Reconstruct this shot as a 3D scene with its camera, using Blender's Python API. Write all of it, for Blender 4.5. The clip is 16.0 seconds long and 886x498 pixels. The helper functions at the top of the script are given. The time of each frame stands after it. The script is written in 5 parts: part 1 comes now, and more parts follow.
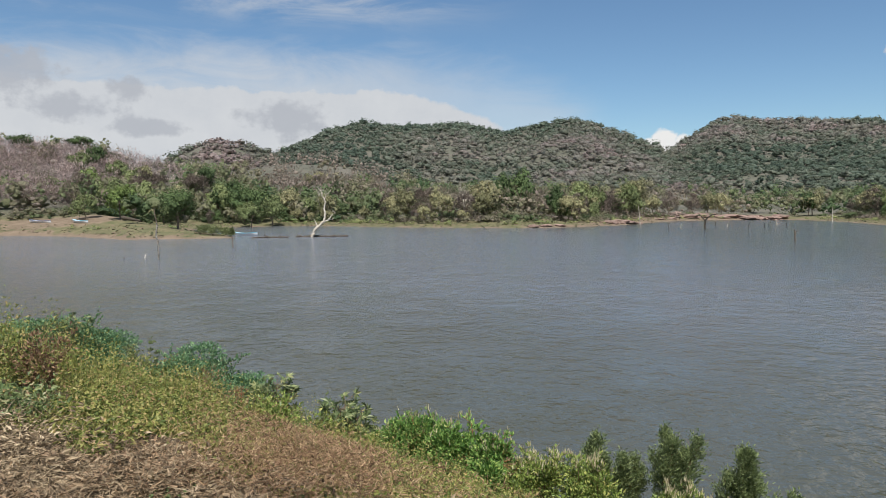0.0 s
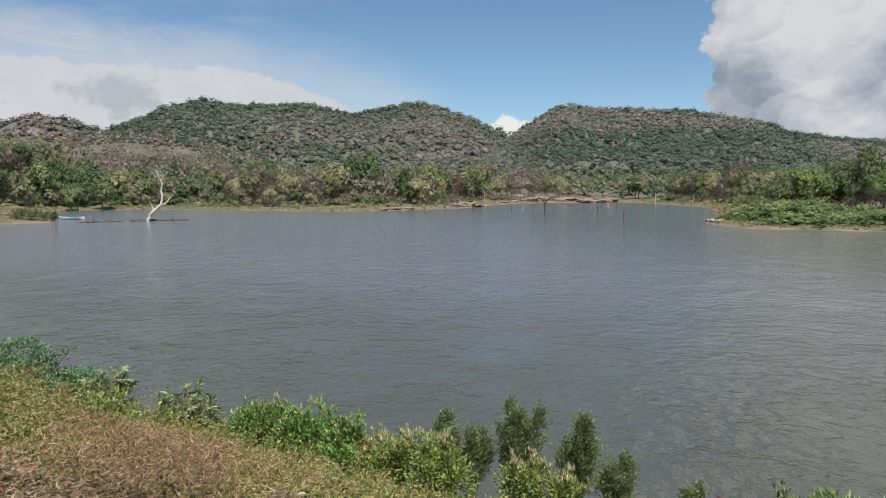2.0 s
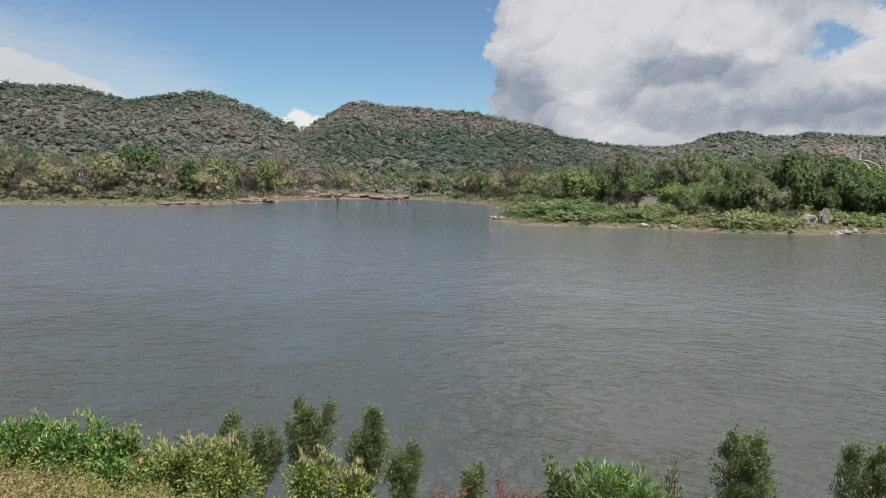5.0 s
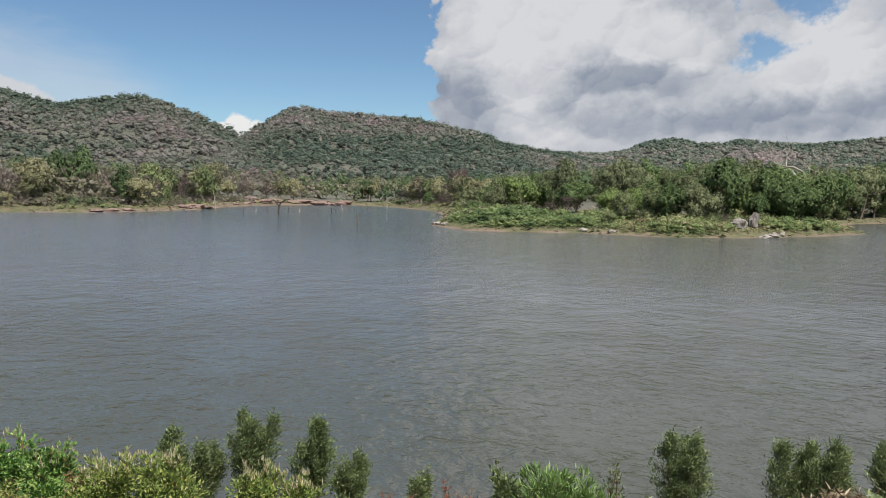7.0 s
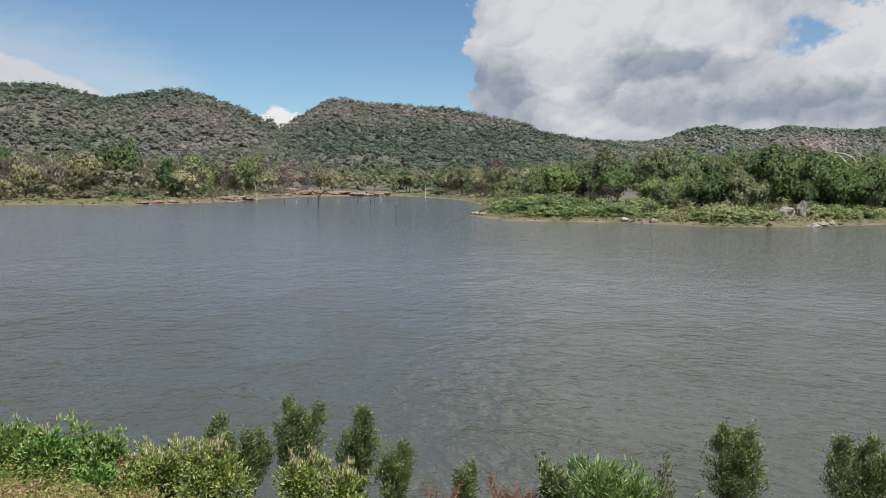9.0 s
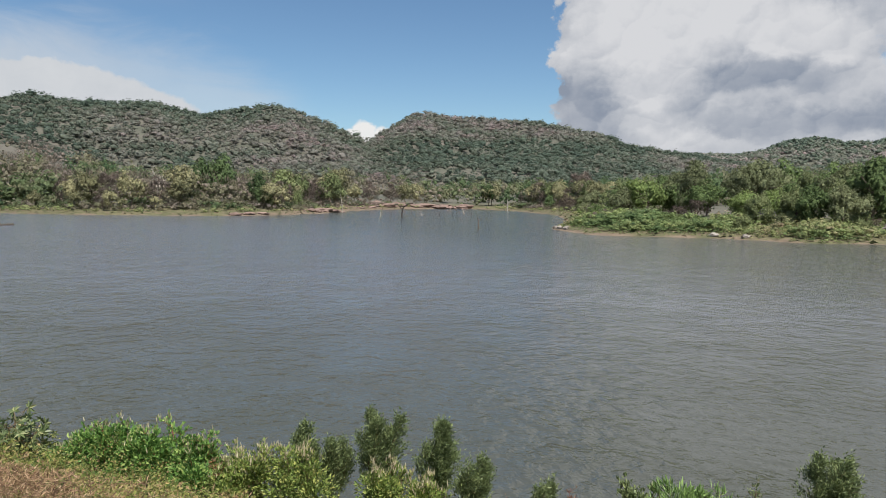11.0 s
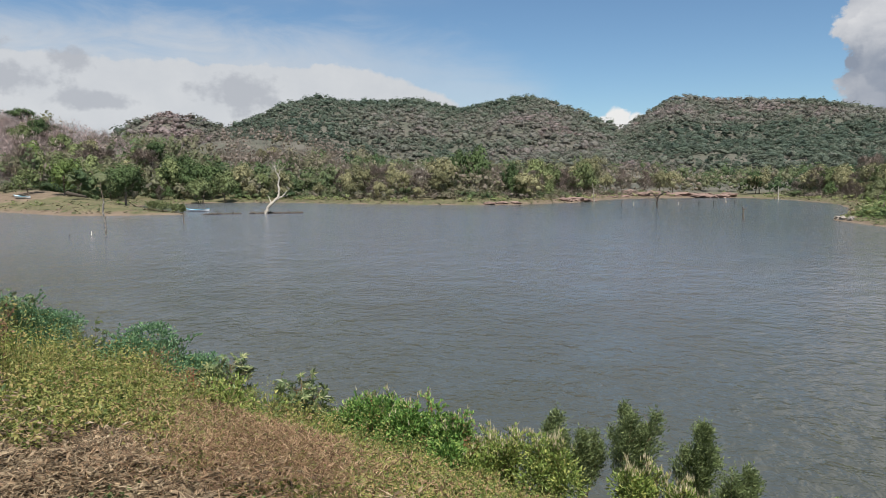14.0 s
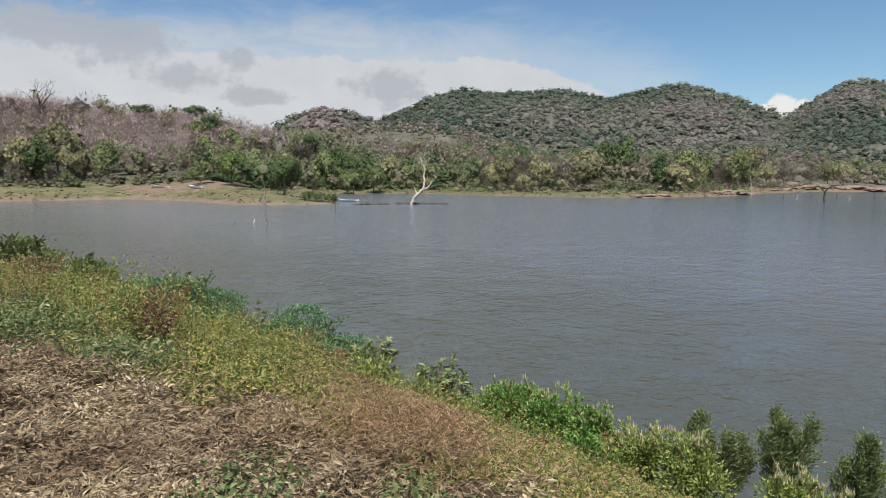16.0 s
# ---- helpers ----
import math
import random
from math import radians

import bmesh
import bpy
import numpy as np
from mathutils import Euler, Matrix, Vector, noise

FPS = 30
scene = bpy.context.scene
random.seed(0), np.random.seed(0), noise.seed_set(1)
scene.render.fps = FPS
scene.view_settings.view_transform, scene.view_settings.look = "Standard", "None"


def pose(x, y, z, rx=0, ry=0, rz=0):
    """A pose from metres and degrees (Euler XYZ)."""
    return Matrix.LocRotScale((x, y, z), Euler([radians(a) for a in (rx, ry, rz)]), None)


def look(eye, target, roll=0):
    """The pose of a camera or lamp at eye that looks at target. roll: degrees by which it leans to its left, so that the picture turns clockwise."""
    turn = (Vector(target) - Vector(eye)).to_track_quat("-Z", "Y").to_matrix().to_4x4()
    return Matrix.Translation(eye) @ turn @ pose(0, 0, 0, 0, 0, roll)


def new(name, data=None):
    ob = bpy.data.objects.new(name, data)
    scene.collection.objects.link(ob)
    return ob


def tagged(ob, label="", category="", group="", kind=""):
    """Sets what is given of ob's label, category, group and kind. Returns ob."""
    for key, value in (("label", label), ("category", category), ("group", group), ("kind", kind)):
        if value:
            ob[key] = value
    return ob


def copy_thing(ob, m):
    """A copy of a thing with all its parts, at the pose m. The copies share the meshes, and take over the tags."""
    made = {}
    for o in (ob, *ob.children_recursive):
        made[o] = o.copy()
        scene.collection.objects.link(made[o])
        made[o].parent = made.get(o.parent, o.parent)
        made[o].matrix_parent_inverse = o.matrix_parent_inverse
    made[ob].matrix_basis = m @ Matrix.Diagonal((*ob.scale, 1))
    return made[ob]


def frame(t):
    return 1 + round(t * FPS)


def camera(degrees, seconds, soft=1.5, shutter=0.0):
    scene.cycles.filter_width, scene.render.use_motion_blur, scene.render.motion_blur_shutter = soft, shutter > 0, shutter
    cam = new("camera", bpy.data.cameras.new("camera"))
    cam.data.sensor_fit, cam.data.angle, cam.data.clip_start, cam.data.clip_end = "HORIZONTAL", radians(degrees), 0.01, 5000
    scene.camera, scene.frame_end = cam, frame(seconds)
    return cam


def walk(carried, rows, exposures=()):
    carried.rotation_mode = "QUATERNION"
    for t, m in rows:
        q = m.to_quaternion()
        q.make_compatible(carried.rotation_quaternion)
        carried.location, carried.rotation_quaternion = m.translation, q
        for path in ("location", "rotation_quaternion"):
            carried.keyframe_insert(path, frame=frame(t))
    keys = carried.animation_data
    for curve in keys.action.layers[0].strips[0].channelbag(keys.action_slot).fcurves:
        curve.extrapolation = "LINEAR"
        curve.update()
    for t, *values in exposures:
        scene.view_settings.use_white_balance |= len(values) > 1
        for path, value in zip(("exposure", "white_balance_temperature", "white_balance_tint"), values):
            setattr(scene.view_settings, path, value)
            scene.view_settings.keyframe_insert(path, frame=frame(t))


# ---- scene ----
cam = camera(63.63, 16.0, soft=0.6)

# the camera stands on the crest of an earth dam, turns right and back again
ROWS = [
    (0, 0.011, -0.099, 5.498, -0.006, -3.198, -0.336),
    (0.5, -0.001, -0.046, 5.494, -3.608, -4.072, -0.620),
    (1, -0.006, 0.021, 5.474, -6.067, -4.522, -0.245),
    (1.5, 0.010, 0.018, 5.459, -9.186, -4.887, -0.595),
    (2, 0.020, -0.050, 5.477, -12.047, -4.618, -0.213),
    (2.5, 0.026, -0.014, 5.511, -14.147, -4.670, 0.118),
    (3, 0.047, -0.011, 5.495, -17.577, -4.538, -0.074),
    (3.5, 0.054, -0.064, 5.520, -20.944, -4.396, 0.225),
    (4, 0.091, -0.065, 5.500, -23.707, -4.760, 0.155),
    (4.5, 0.110, -0.041, 5.468, -25.981, -4.784, 0.731),
    (5, 0.079, -0.114, 5.487, -28.561, -4.842, 0.730),
    (5.2, 0.074, -0.117, 5.492, -29.220, -4.965, 0.740),
    (7.3, 0.024, -0.145, 5.540, -33.500, -4.340, 0.600),
    (7.5, 0.019, -0.148, 5.544, -33.688, -4.405, 0.560),
    (8, 0.024, -0.037, 5.508, -33.835, -4.812, 0.397),
    (8.5, 0.037, -0.006, 5.489, -32.145, -5.149, 0.347),
    (9, 0.032, 0.032, 5.480, -30.048, -5.134, 0.219),
    (9.5, -0.000, -0.044, 5.506, -27.144, -4.692, 0.392),
    (9.7, -0.002, -0.045, 5.509, -26.700, -4.850, 0.420),
    (11.8, -0.022, -0.050, 5.537, -20.400, -3.860, 0.380),
    (12, -0.024, -0.050, 5.540, -19.291, -4.332, 0.383),
    (12.5, -0.046, 0.075, 5.497, -13.712, -4.303, 0.060),
    (13, -0.053, 0.147, 5.520, -9.823, -5.384, -0.332),
    (13.5, -0.005, 0.052, 5.512, -6.641, -5.354, -0.037),
    (14, -0.033, 0.134, 5.486, -3.534, -5.056, -0.094),
    (14.5, -0.019, 0.170, 5.487, -1.701, -5.388, 0.117),
    (15, -0.005, 0.078, 5.471, 0.931, -5.607, 0.149),
    (15.5, -0.024, 0.044, 5.459, 4.667, -5.650, 0.020),
    (16, -0.020, 0.019, 5.468, 7.860, -5.707, 0.090),
]


def aimed(x, y, z, yaw, pitch, roll):
    a, p = radians(yaw), radians(pitch)
    eye = Vector((x, y, z))
    way = Vector((-math.sin(a) * math.cos(p), math.cos(a) * math.cos(p), math.sin(p)))
    return look(eye, eye + way * 10, roll)


walk(cam, [(r[0], aimed(*r[1:])) for r in ROWS])
scene.view_settings.exposure = 0.45

# ------------------------------------------------------------ world and sun
SUN_AZ, SUN_EL = 178.0, 62.0


class Ex:
    """A value in a node tree, with arithmetic."""

    def __init__(self, nt, sock):
        self.nt, self.sock = nt, sock

    def _op(self, op, *others):
        n = self.nt.nodes.new("ShaderNodeMath")
        n.operation = op
        for i, v in enumerate((self, *others)):
            if isinstance(v, Ex):
                self.nt.links.new(v.sock, n.inputs[i])
            else:
                n.inputs[i].default_value = v
        return Ex(self.nt, n.outputs[0])

    def __add__(self, o):
        return self._op("ADD", o)

    def __sub__(self, o):
        return self._op("SUBTRACT", o)

    def __mul__(self, o):
        return self._op("MULTIPLY", o)

    def max(self, o):
        return self._op("MAXIMUM", o)

    def min(self, o):
        return self._op("MINIMUM", o)

    def step(self, a, b, to=1.0, start=0.0):
        n = self.nt.nodes.new("ShaderNodeMapRange")
        n.interpolation_type = "SMOOTHSTEP"
        self.nt.links.new(self.sock, n.inputs["Value"])
        for key, v in (("From Min", a), ("From Max", b), ("To Min", start), ("To Max", to)):
            if isinstance(v, Ex):
                self.nt.links.new(v.sock, n.inputs[key])
            else:
                n.inputs[key].default_value = v
        return Ex(self.nt, n.outputs[0])


def node(nt, kind, ins=(), **attrs):
    n = nt.nodes.new(kind)
    for k, v in attrs.items():
        setattr(n, k, v)
    for k, v in dict(ins).items():
        if isinstance(v, Ex):
            nt.links.new(v.sock, n.inputs[k])
        elif isinstance(v, bpy.types.NodeSocket):
            nt.links.new(v, n.inputs[k])
        else:
            n.inputs[k].default_value = v
    return n


def mixed(nt, fac, a, b, blend="MIX"):
    n = nt.nodes.new("ShaderNodeMix")
    n.data_type, n.blend_type = "RGBA", blend
    for i, v in ((0, fac), (6, a), (7, b)):
        if isinstance(v, Ex):
            nt.links.new(v.sock, n.inputs[i])
        elif isinstance(v, bpy.types.NodeSocket):
            nt.links.new(v, n.inputs[i])
        else:
            n.inputs[i].default_value = v if i == 0 else (*v, 1)
    return n.outputs[2]


def fbm(nt, vec, scale, detail=6, rough=0.55, distort=0.0):
    n = node(nt, "ShaderNodeTexNoise", {"Vector": vec, "Scale": scale, "Detail": detail, "Roughness": rough, "Distortion": distort})
    return Ex(nt, n.outputs[0])


def build_world():
    world = bpy.data.worlds.new("sky")
    world.use_nodes = True
    scene.world = world
    nt = world.node_tree
    nt.nodes.clear()
    sky = node(nt, "ShaderNodeTexSky", sky_type="NISHITA", sun_disc=False, sun_elevation=radians(SUN_EL), sun_rotation=radians(SUN_AZ),
               altitude=100, air_density=1.0, dust_density=0.2, ozone_density=1.2)
    tc = node(nt, "ShaderNodeTexCoord")
    nrm = node(nt, "ShaderNodeVectorMath", {0: tc.outputs["Generated"]}, operation="NORMALIZE")
    sep = node(nt, "ShaderNodeSeparateXYZ", {0: nrm.outputs[0]})
    x, y, z = (Ex(nt, sep.outputs[i]) for i in range(3))
    az = x._op("ARCTAN2", y) * 57.2958
    el = z._op("ARCSINE") * 57.2958
    p = node(nt, "ShaderNodeCombineXYZ", {0: az * 0.1, 1: el * 0.115, 2: 0.0}).outputs[0]
    long = node(nt, "ShaderNodeCombineXYZ", {0: az * 0.045, 1: el * 0.16, 2: 3.0}).outputs[0]
    rough = fbm(nt, p, 2.6, 9, 0.6) - 0.5
    fine = fbm(nt, p, 7.0, 8, 0.6) - 0.5
    streak = fbm(nt, long, 2.2, 8, 0.62, 0.6) - 0.5

    def blob(a, e, ra, re):
        u, v = (az - a) * (1 / ra), (el - e) * (1 / re)
        return (u * u + v * v)._op("SQRT") * -1.0 + 1.0

    # white sheet over the hills with a wispy top
    over = (az + 6.0).max(0.0)
    crisp = (over * over * -0.024 + 9.6 - el + rough * 2.6).step(-0.1, 0.6)
    over2 = (az + 5.0).max(0.0)
    wisp = (over2 * over2 * -0.012 + 12.4 - el + streak * 7.0).step(-1.2, 3.4, 0.8) * az.step(-14.0, 4.0, 0.55, 1.0)
    left_only = az.step(14.0, 8.0)
    high = ((streak + 0.12).step(0.0, 0.3, 0.8) * el.step(13.0, 16.5) * az.step(8.0, -8.0))
    sheet = (crisp.max(wisp) * left_only).max(high)
    # small grey puffs before it
    puff = blob(-12.3, 7.0, 3.9, 1.7).max(blob(-23.4, 8.7, 1.7, 1.1)).max(blob(-27.2, 7.4, 4.0, 1.3)).max(blob(-31.5, 9.6, 5.0, 2.2)).max(blob(-22.5, 6.2, 3.0, 1.0)).max(blob(-34.5, 10.2, 8.0, 1.9))
    puff = (puff + rough * 2.2 + fine * 1.6).step(0.02, 0.6)
    # little white head in the gap between the hills
    head = blob(17.3, 4.9, 1.2, 1.3).max(blob(16.1, 4.5, 1.2, 0.9)).max(blob(18.5, 4.8, 1.0, 0.9))
    head = (head + fine * 1.1).step(0.05, 0.3)
    # great cumulus on the other side, with a blue gap in it
    cum = (az - 32.4 + rough * 4.6 + fine * 3.4).step(-0.25, 0.4)
    gap = blob(56.6, 10.7, 2.6, 1.4).max(blob(60.2, 14.0, 4.6, 1.9))
    gap = (gap + rough * 2.6 + fine * 2.2).step(0.0, 0.8)
    cum = cum * (gap * -0.92 + 1.0) * (el + rough * 12.0).step(44.0, 34.0) * az.step(120.0, 100.0)
    # fair-weather clouds over the rest of the sky
    else_ = (fbm(nt, nrm.outputs[0], 2.6, 8, 0.6) - 0.5).step(0.05, 0.16) * z.step(0.03, 0.2)
    else_ = else_ * az._op("ABSOLUTE").step(85.0, 110.0).max(el.step(40.0, 52.0))
    warp = node(nt, "ShaderNodeTexNoise", {"Vector": p, "Scale": 2.2, "Detail": 9.0, "Roughness": 0.62})
    wsep = node(nt, "ShaderNodeSeparateColor", {0: warp.outputs["Color"]})
    waz, wel = az + (Ex(nt, wsep.outputs[0]) - 0.5) * 9.0, el + (Ex(nt, wsep.outputs[1]) - 0.5) * 5.5

    def mass(a, e, ra, re):
        """A soft-edged cloud mass with a billowing outline."""
        u, v = (waz - a) * (1 / ra), (wel - e) * (1 / re)
        return ((u * u + v * v)._op("SQRT") * -1.0 + 1.0).step(-0.35, 0.55)

    w = node(nt, "ShaderNodeVectorMath", {0: warp.outputs["Color"], 1: (0.3, 0.3, 0.0)}, operation="MULTIPLY").outputs[0]
    q = node(nt, "ShaderNodeVectorMath", {0: p, 1: w}, operation="ADD").outputs[0]

    def billow(scale, smooth):
        """Bright upper and dark lower side of each rounded head."""
        vor = node(nt, "ShaderNodeTexVoronoi", {"Vector": q, "Scale": scale, "Smoothness": smooth}, feature="SMOOTH_F1")
        off = node(nt, "ShaderNodeVectorMath", {0: q, 1: vor.outputs["Position"]}, operation="SUBTRACT").outputs[0]
        return Ex(nt, node(nt, "ShaderNodeVectorMath", {0: off, 1: (-0.45, 0.9, 0.0)}, operation="DOT_PRODUCT").outputs["Value"]) * scale

    lit_ = mass(38.0, 12.6, 5.2, 4.2).max(mass(43.5, 14.6, 6.0, 3.4)).max(mass(39.5, 8.6, 4.2, 1.7)).max(mass(60.4, 9.8, 4.6, 3.6)).max(mass(49.5, 11.8, 5.0, 2.0)) + mass(41.6, 4.8, 2.6, 1.0) * 0.7
    dim = mass(34.4, 6.2, 3.6, 3.8) * 1.05 + mass(46.5, 8.9, 6.6, 1.5) * 0.9 + mass(59.5, 5.9, 8.0, 1.7) + mass(48.0, 5.6, 6.0, 1.3) * 0.7 + mass(55.0, 14.5, 5.0, 2.0) * 0.3
    shade = (lit_ * 0.42 - dim * 0.44 + 0.54 + rough * 0.8 + billow(2.4, 0.2) * 0.26 + billow(5.5, 0.2) * 0.13 + 0.04).max(0.0).min(1.0)
    cum_col = mixed(nt, shade, (0.31, 0.36, 0.45), (0.79, 0.80, 0.83))
    # unseen upper cumulus brightened to strengthen its reflection in the lake
    cum_col = node(nt, "ShaderNodeVectorMath", {0: cum_col, "Scale": el.step(15.0, 26.0, 1.2, 1.0)}, operation="SCALE").outputs[0]
    sheet_col = mixed(nt, (rough + 0.5 + (el - 8.0) * -0.03).min(1.0).max(0.0), (0.62, 0.66, 0.72), (0.82, 0.84, 0.86))
    blue = node(nt, "ShaderNodeVectorMath", {0: sky.outputs[0], 1: (0.102, 0.123, 0.137)}, operation="MULTIPLY").outputs[0]
    blue = node(nt, "ShaderNodeVectorMath", {0: blue, "Scale": el.step(2.0, 15.0, 0.90, 0.94)}, operation="SCALE").outputs[0]
    col = mixed(nt, sheet, blue, sheet_col)
    col = mixed(nt, puff * 0.75 * left_only, col, (0.50, 0.53, 0.59))
    col = mixed(nt, head, col, (0.98, 0.98, 0.97))
    col = mixed(nt, cum, col, cum_col)
    col = mixed(nt, else_ * 0.8, col, (0.72, 0.73, 0.75))
    bg = node(nt, "ShaderNodeBackground", {"Color": col, "Strength": 0.62})
    node(nt, "ShaderNodeOutputWorld", {"Surface": bg.outputs[0]})


build_world()
sun = new("sun", bpy.data.lights.new("sun", "SUN"))
sun.data.energy, sun.data.angle, sun.data.color = 4.6, radians(0.53), (1.0, 0.968, 0.93)
a, e = radians(SUN_AZ), radians(SUN_EL)
sun.matrix_world = look(Vector((math.sin(a) * math.cos(e), math.cos(a) * math.cos(e), math.sin(e))) * 50, (0, 0, 0))

# ------------------------------------------------------------ materials


def material(name):
    m = bpy.data.materials.new(name)
    m.use_nodes = True
    nt = m.node_tree
    nt.nodes.clear()
    out = node(nt, "ShaderNodeOutputMaterial")
    return m, nt, out


def ramp(nt, fac, *stops):
    n = nt.nodes.new("ShaderNodeValToRGB")
    cr = n.color_ramp
    while len(cr.elements) < len(stops):
        cr.elements.new(0.5)
    for el_, (pos, c) in zip(cr.elements, stops):
        el_.position, el_.color = pos, (*c, 1)
    nt.links.new(fac.sock if isinstance(fac, Ex) else fac, n.inputs[0])
    return n.outputs[0]


def leaf_material(name, stops, through_light=0.38, rough=0.5, patch=(), attribute="", vary=0.5, grain=0.0):
    """Foliage: each leaf takes its own shade; patch: (scale, colour, share) for dry or pale areas."""
    m, nt, out = material(name)
    geo = node(nt, "ShaderNodeNewGeometry")
    isl = Ex(nt, geo.outputs["Random Per Island"])
    info = Ex(nt, node(nt, "ShaderNodeObjectInfo").outputs["Random"])
    if attribute:
        tint = Ex(nt, node(nt, "ShaderNodeAttribute", attribute_name=attribute).outputs["Fac"])
        fac = tint + (isl - 0.5) * 0.12
    else:
        fac = isl * vary + info * (1 - vary)
    col = ramp(nt, fac, *stops)
    if patch:
        n = fbm(nt, geo.outputs["Position"], patch[0], 3)
        col = mixed(nt, (n + (isl - 0.5) * 0.25).step(0.62 - patch[2] * 0.3, 0.72 - patch[2] * 0.3), col, patch[1])
    hsv = node(nt, "ShaderNodeHueSaturation", {"Color": col, "Value": isl * 0.5 + 0.82, "Saturation": 1.0})
    bsdf = node(nt, "ShaderNodeBsdfPrincipled", {"Base Color": hsv.outputs[0], "Roughness": rough, "Specular IOR Level": 0.15 if grain else 0.3})
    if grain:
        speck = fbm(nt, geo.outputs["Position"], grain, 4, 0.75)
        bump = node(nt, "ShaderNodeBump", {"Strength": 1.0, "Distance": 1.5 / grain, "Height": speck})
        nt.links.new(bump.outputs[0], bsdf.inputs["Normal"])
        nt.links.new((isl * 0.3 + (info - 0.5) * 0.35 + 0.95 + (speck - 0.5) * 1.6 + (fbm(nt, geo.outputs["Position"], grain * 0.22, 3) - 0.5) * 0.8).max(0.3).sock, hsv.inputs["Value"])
    tr = node(nt, "ShaderNodeBsdfTranslucent", {"Color": hsv.outputs[0]})
    mx = node(nt, "ShaderNodeMixShader", {0: through_light, 1: bsdf.outputs[0], 2: tr.outputs[0]})
    nt.links.new(mx.outputs[0], out.inputs[0])
    return m


def rough_material(name, c1, c2, scale, rough=0.85, bump=0.3, detail_scale=None, spec=0.3):
    m, nt, out = material(name)
    tc = node(nt, "ShaderNodeTexCoord")
    n1 = fbm(nt, tc.outputs["Object"], scale, 6, 0.6)
    n2 = fbm(nt, tc.outputs["Object"], detail_scale or scale * 7, 5, 0.65)
    info = Ex(nt, node(nt, "ShaderNodeObjectInfo").outputs["Random"])
    col = mixed(nt, (n1 * 0.7 + n2 * 0.5 + info * 0.2 - 0.2).step(0.25, 0.75), c1, c2)
    b = node(nt, "ShaderNodeBump", {"Strength": bump, "Distance": 0.02, "Height": n2})
    bsdf = node(nt, "ShaderNodeBsdfPrincipled", {"Base Color": col, "Roughness": rough, "Normal": b.outputs[0], "Specular IOR Level": spec})
    nt.links.new(bsdf.outputs[0], out.inputs[0])
    return m


def ground_material():
    m, nt, out = material("earth and dry grass")
    geo = node(nt, "ShaderNodeNewGeometry")
    pos = geo.outputs["Position"]
    zone = node(nt, "ShaderNodeAttribute", attribute_name="cover").outputs["Color"]
    sep = node(nt, "ShaderNodeSeparateColor", {0: zone})
    dam, shore, wood = (Ex(nt, sep.outputs[i]) for i in range(3))
    big, mid, small = fbm(nt, pos, 0.03, 5), fbm(nt, pos, 0.35, 5), fbm(nt, pos, 9.0, 6, 0.65)
    earth = mixed(nt, (mid * 0.6 + small * 0.5).step(0.35, 0.75), (0.132, 0.099, 0.069), (0.230, 0.175, 0.122))
    grass = mixed(nt, (mid * 0.6 + small * 0.5).step(0.35, 0.72), (0.080, 0.092, 0.042), (0.175, 0.150, 0.085))
    litter = mixed(nt, (big * 0.8 + small * 0.3).step(0.35, 0.75), (0.090, 0.095, 0.070), (0.148, 0.134, 0.108))
    # dam soil under straw and weeds, darkened to paint shade into the gaps
    straw = mixed(nt, (mid * 0.4 + small * 0.7).step(0.35, 0.75), (0.035, 0.026, 0.016), (0.13, 0.09, 0.05))
    col = mixed(nt, (shore + (mid - 0.5) * 0.7).step(0.35, 0.6), grass, earth)
    col = mixed(nt, wood, col, litter)
    col = mixed(nt, dam, col, straw)
    b = node(nt, "ShaderNodeBump", {"Strength": 0.6, "Distance": 0.05, "Height": small})
    bsdf = node(nt, "ShaderNodeBsdfPrincipled", {"Base Color": col, "Roughness": 0.95, "Normal": b.outputs[0], "Specular IOR Level": 0.15})
    nt.links.new(bsdf.outputs[0], out.inputs[0])
    return m


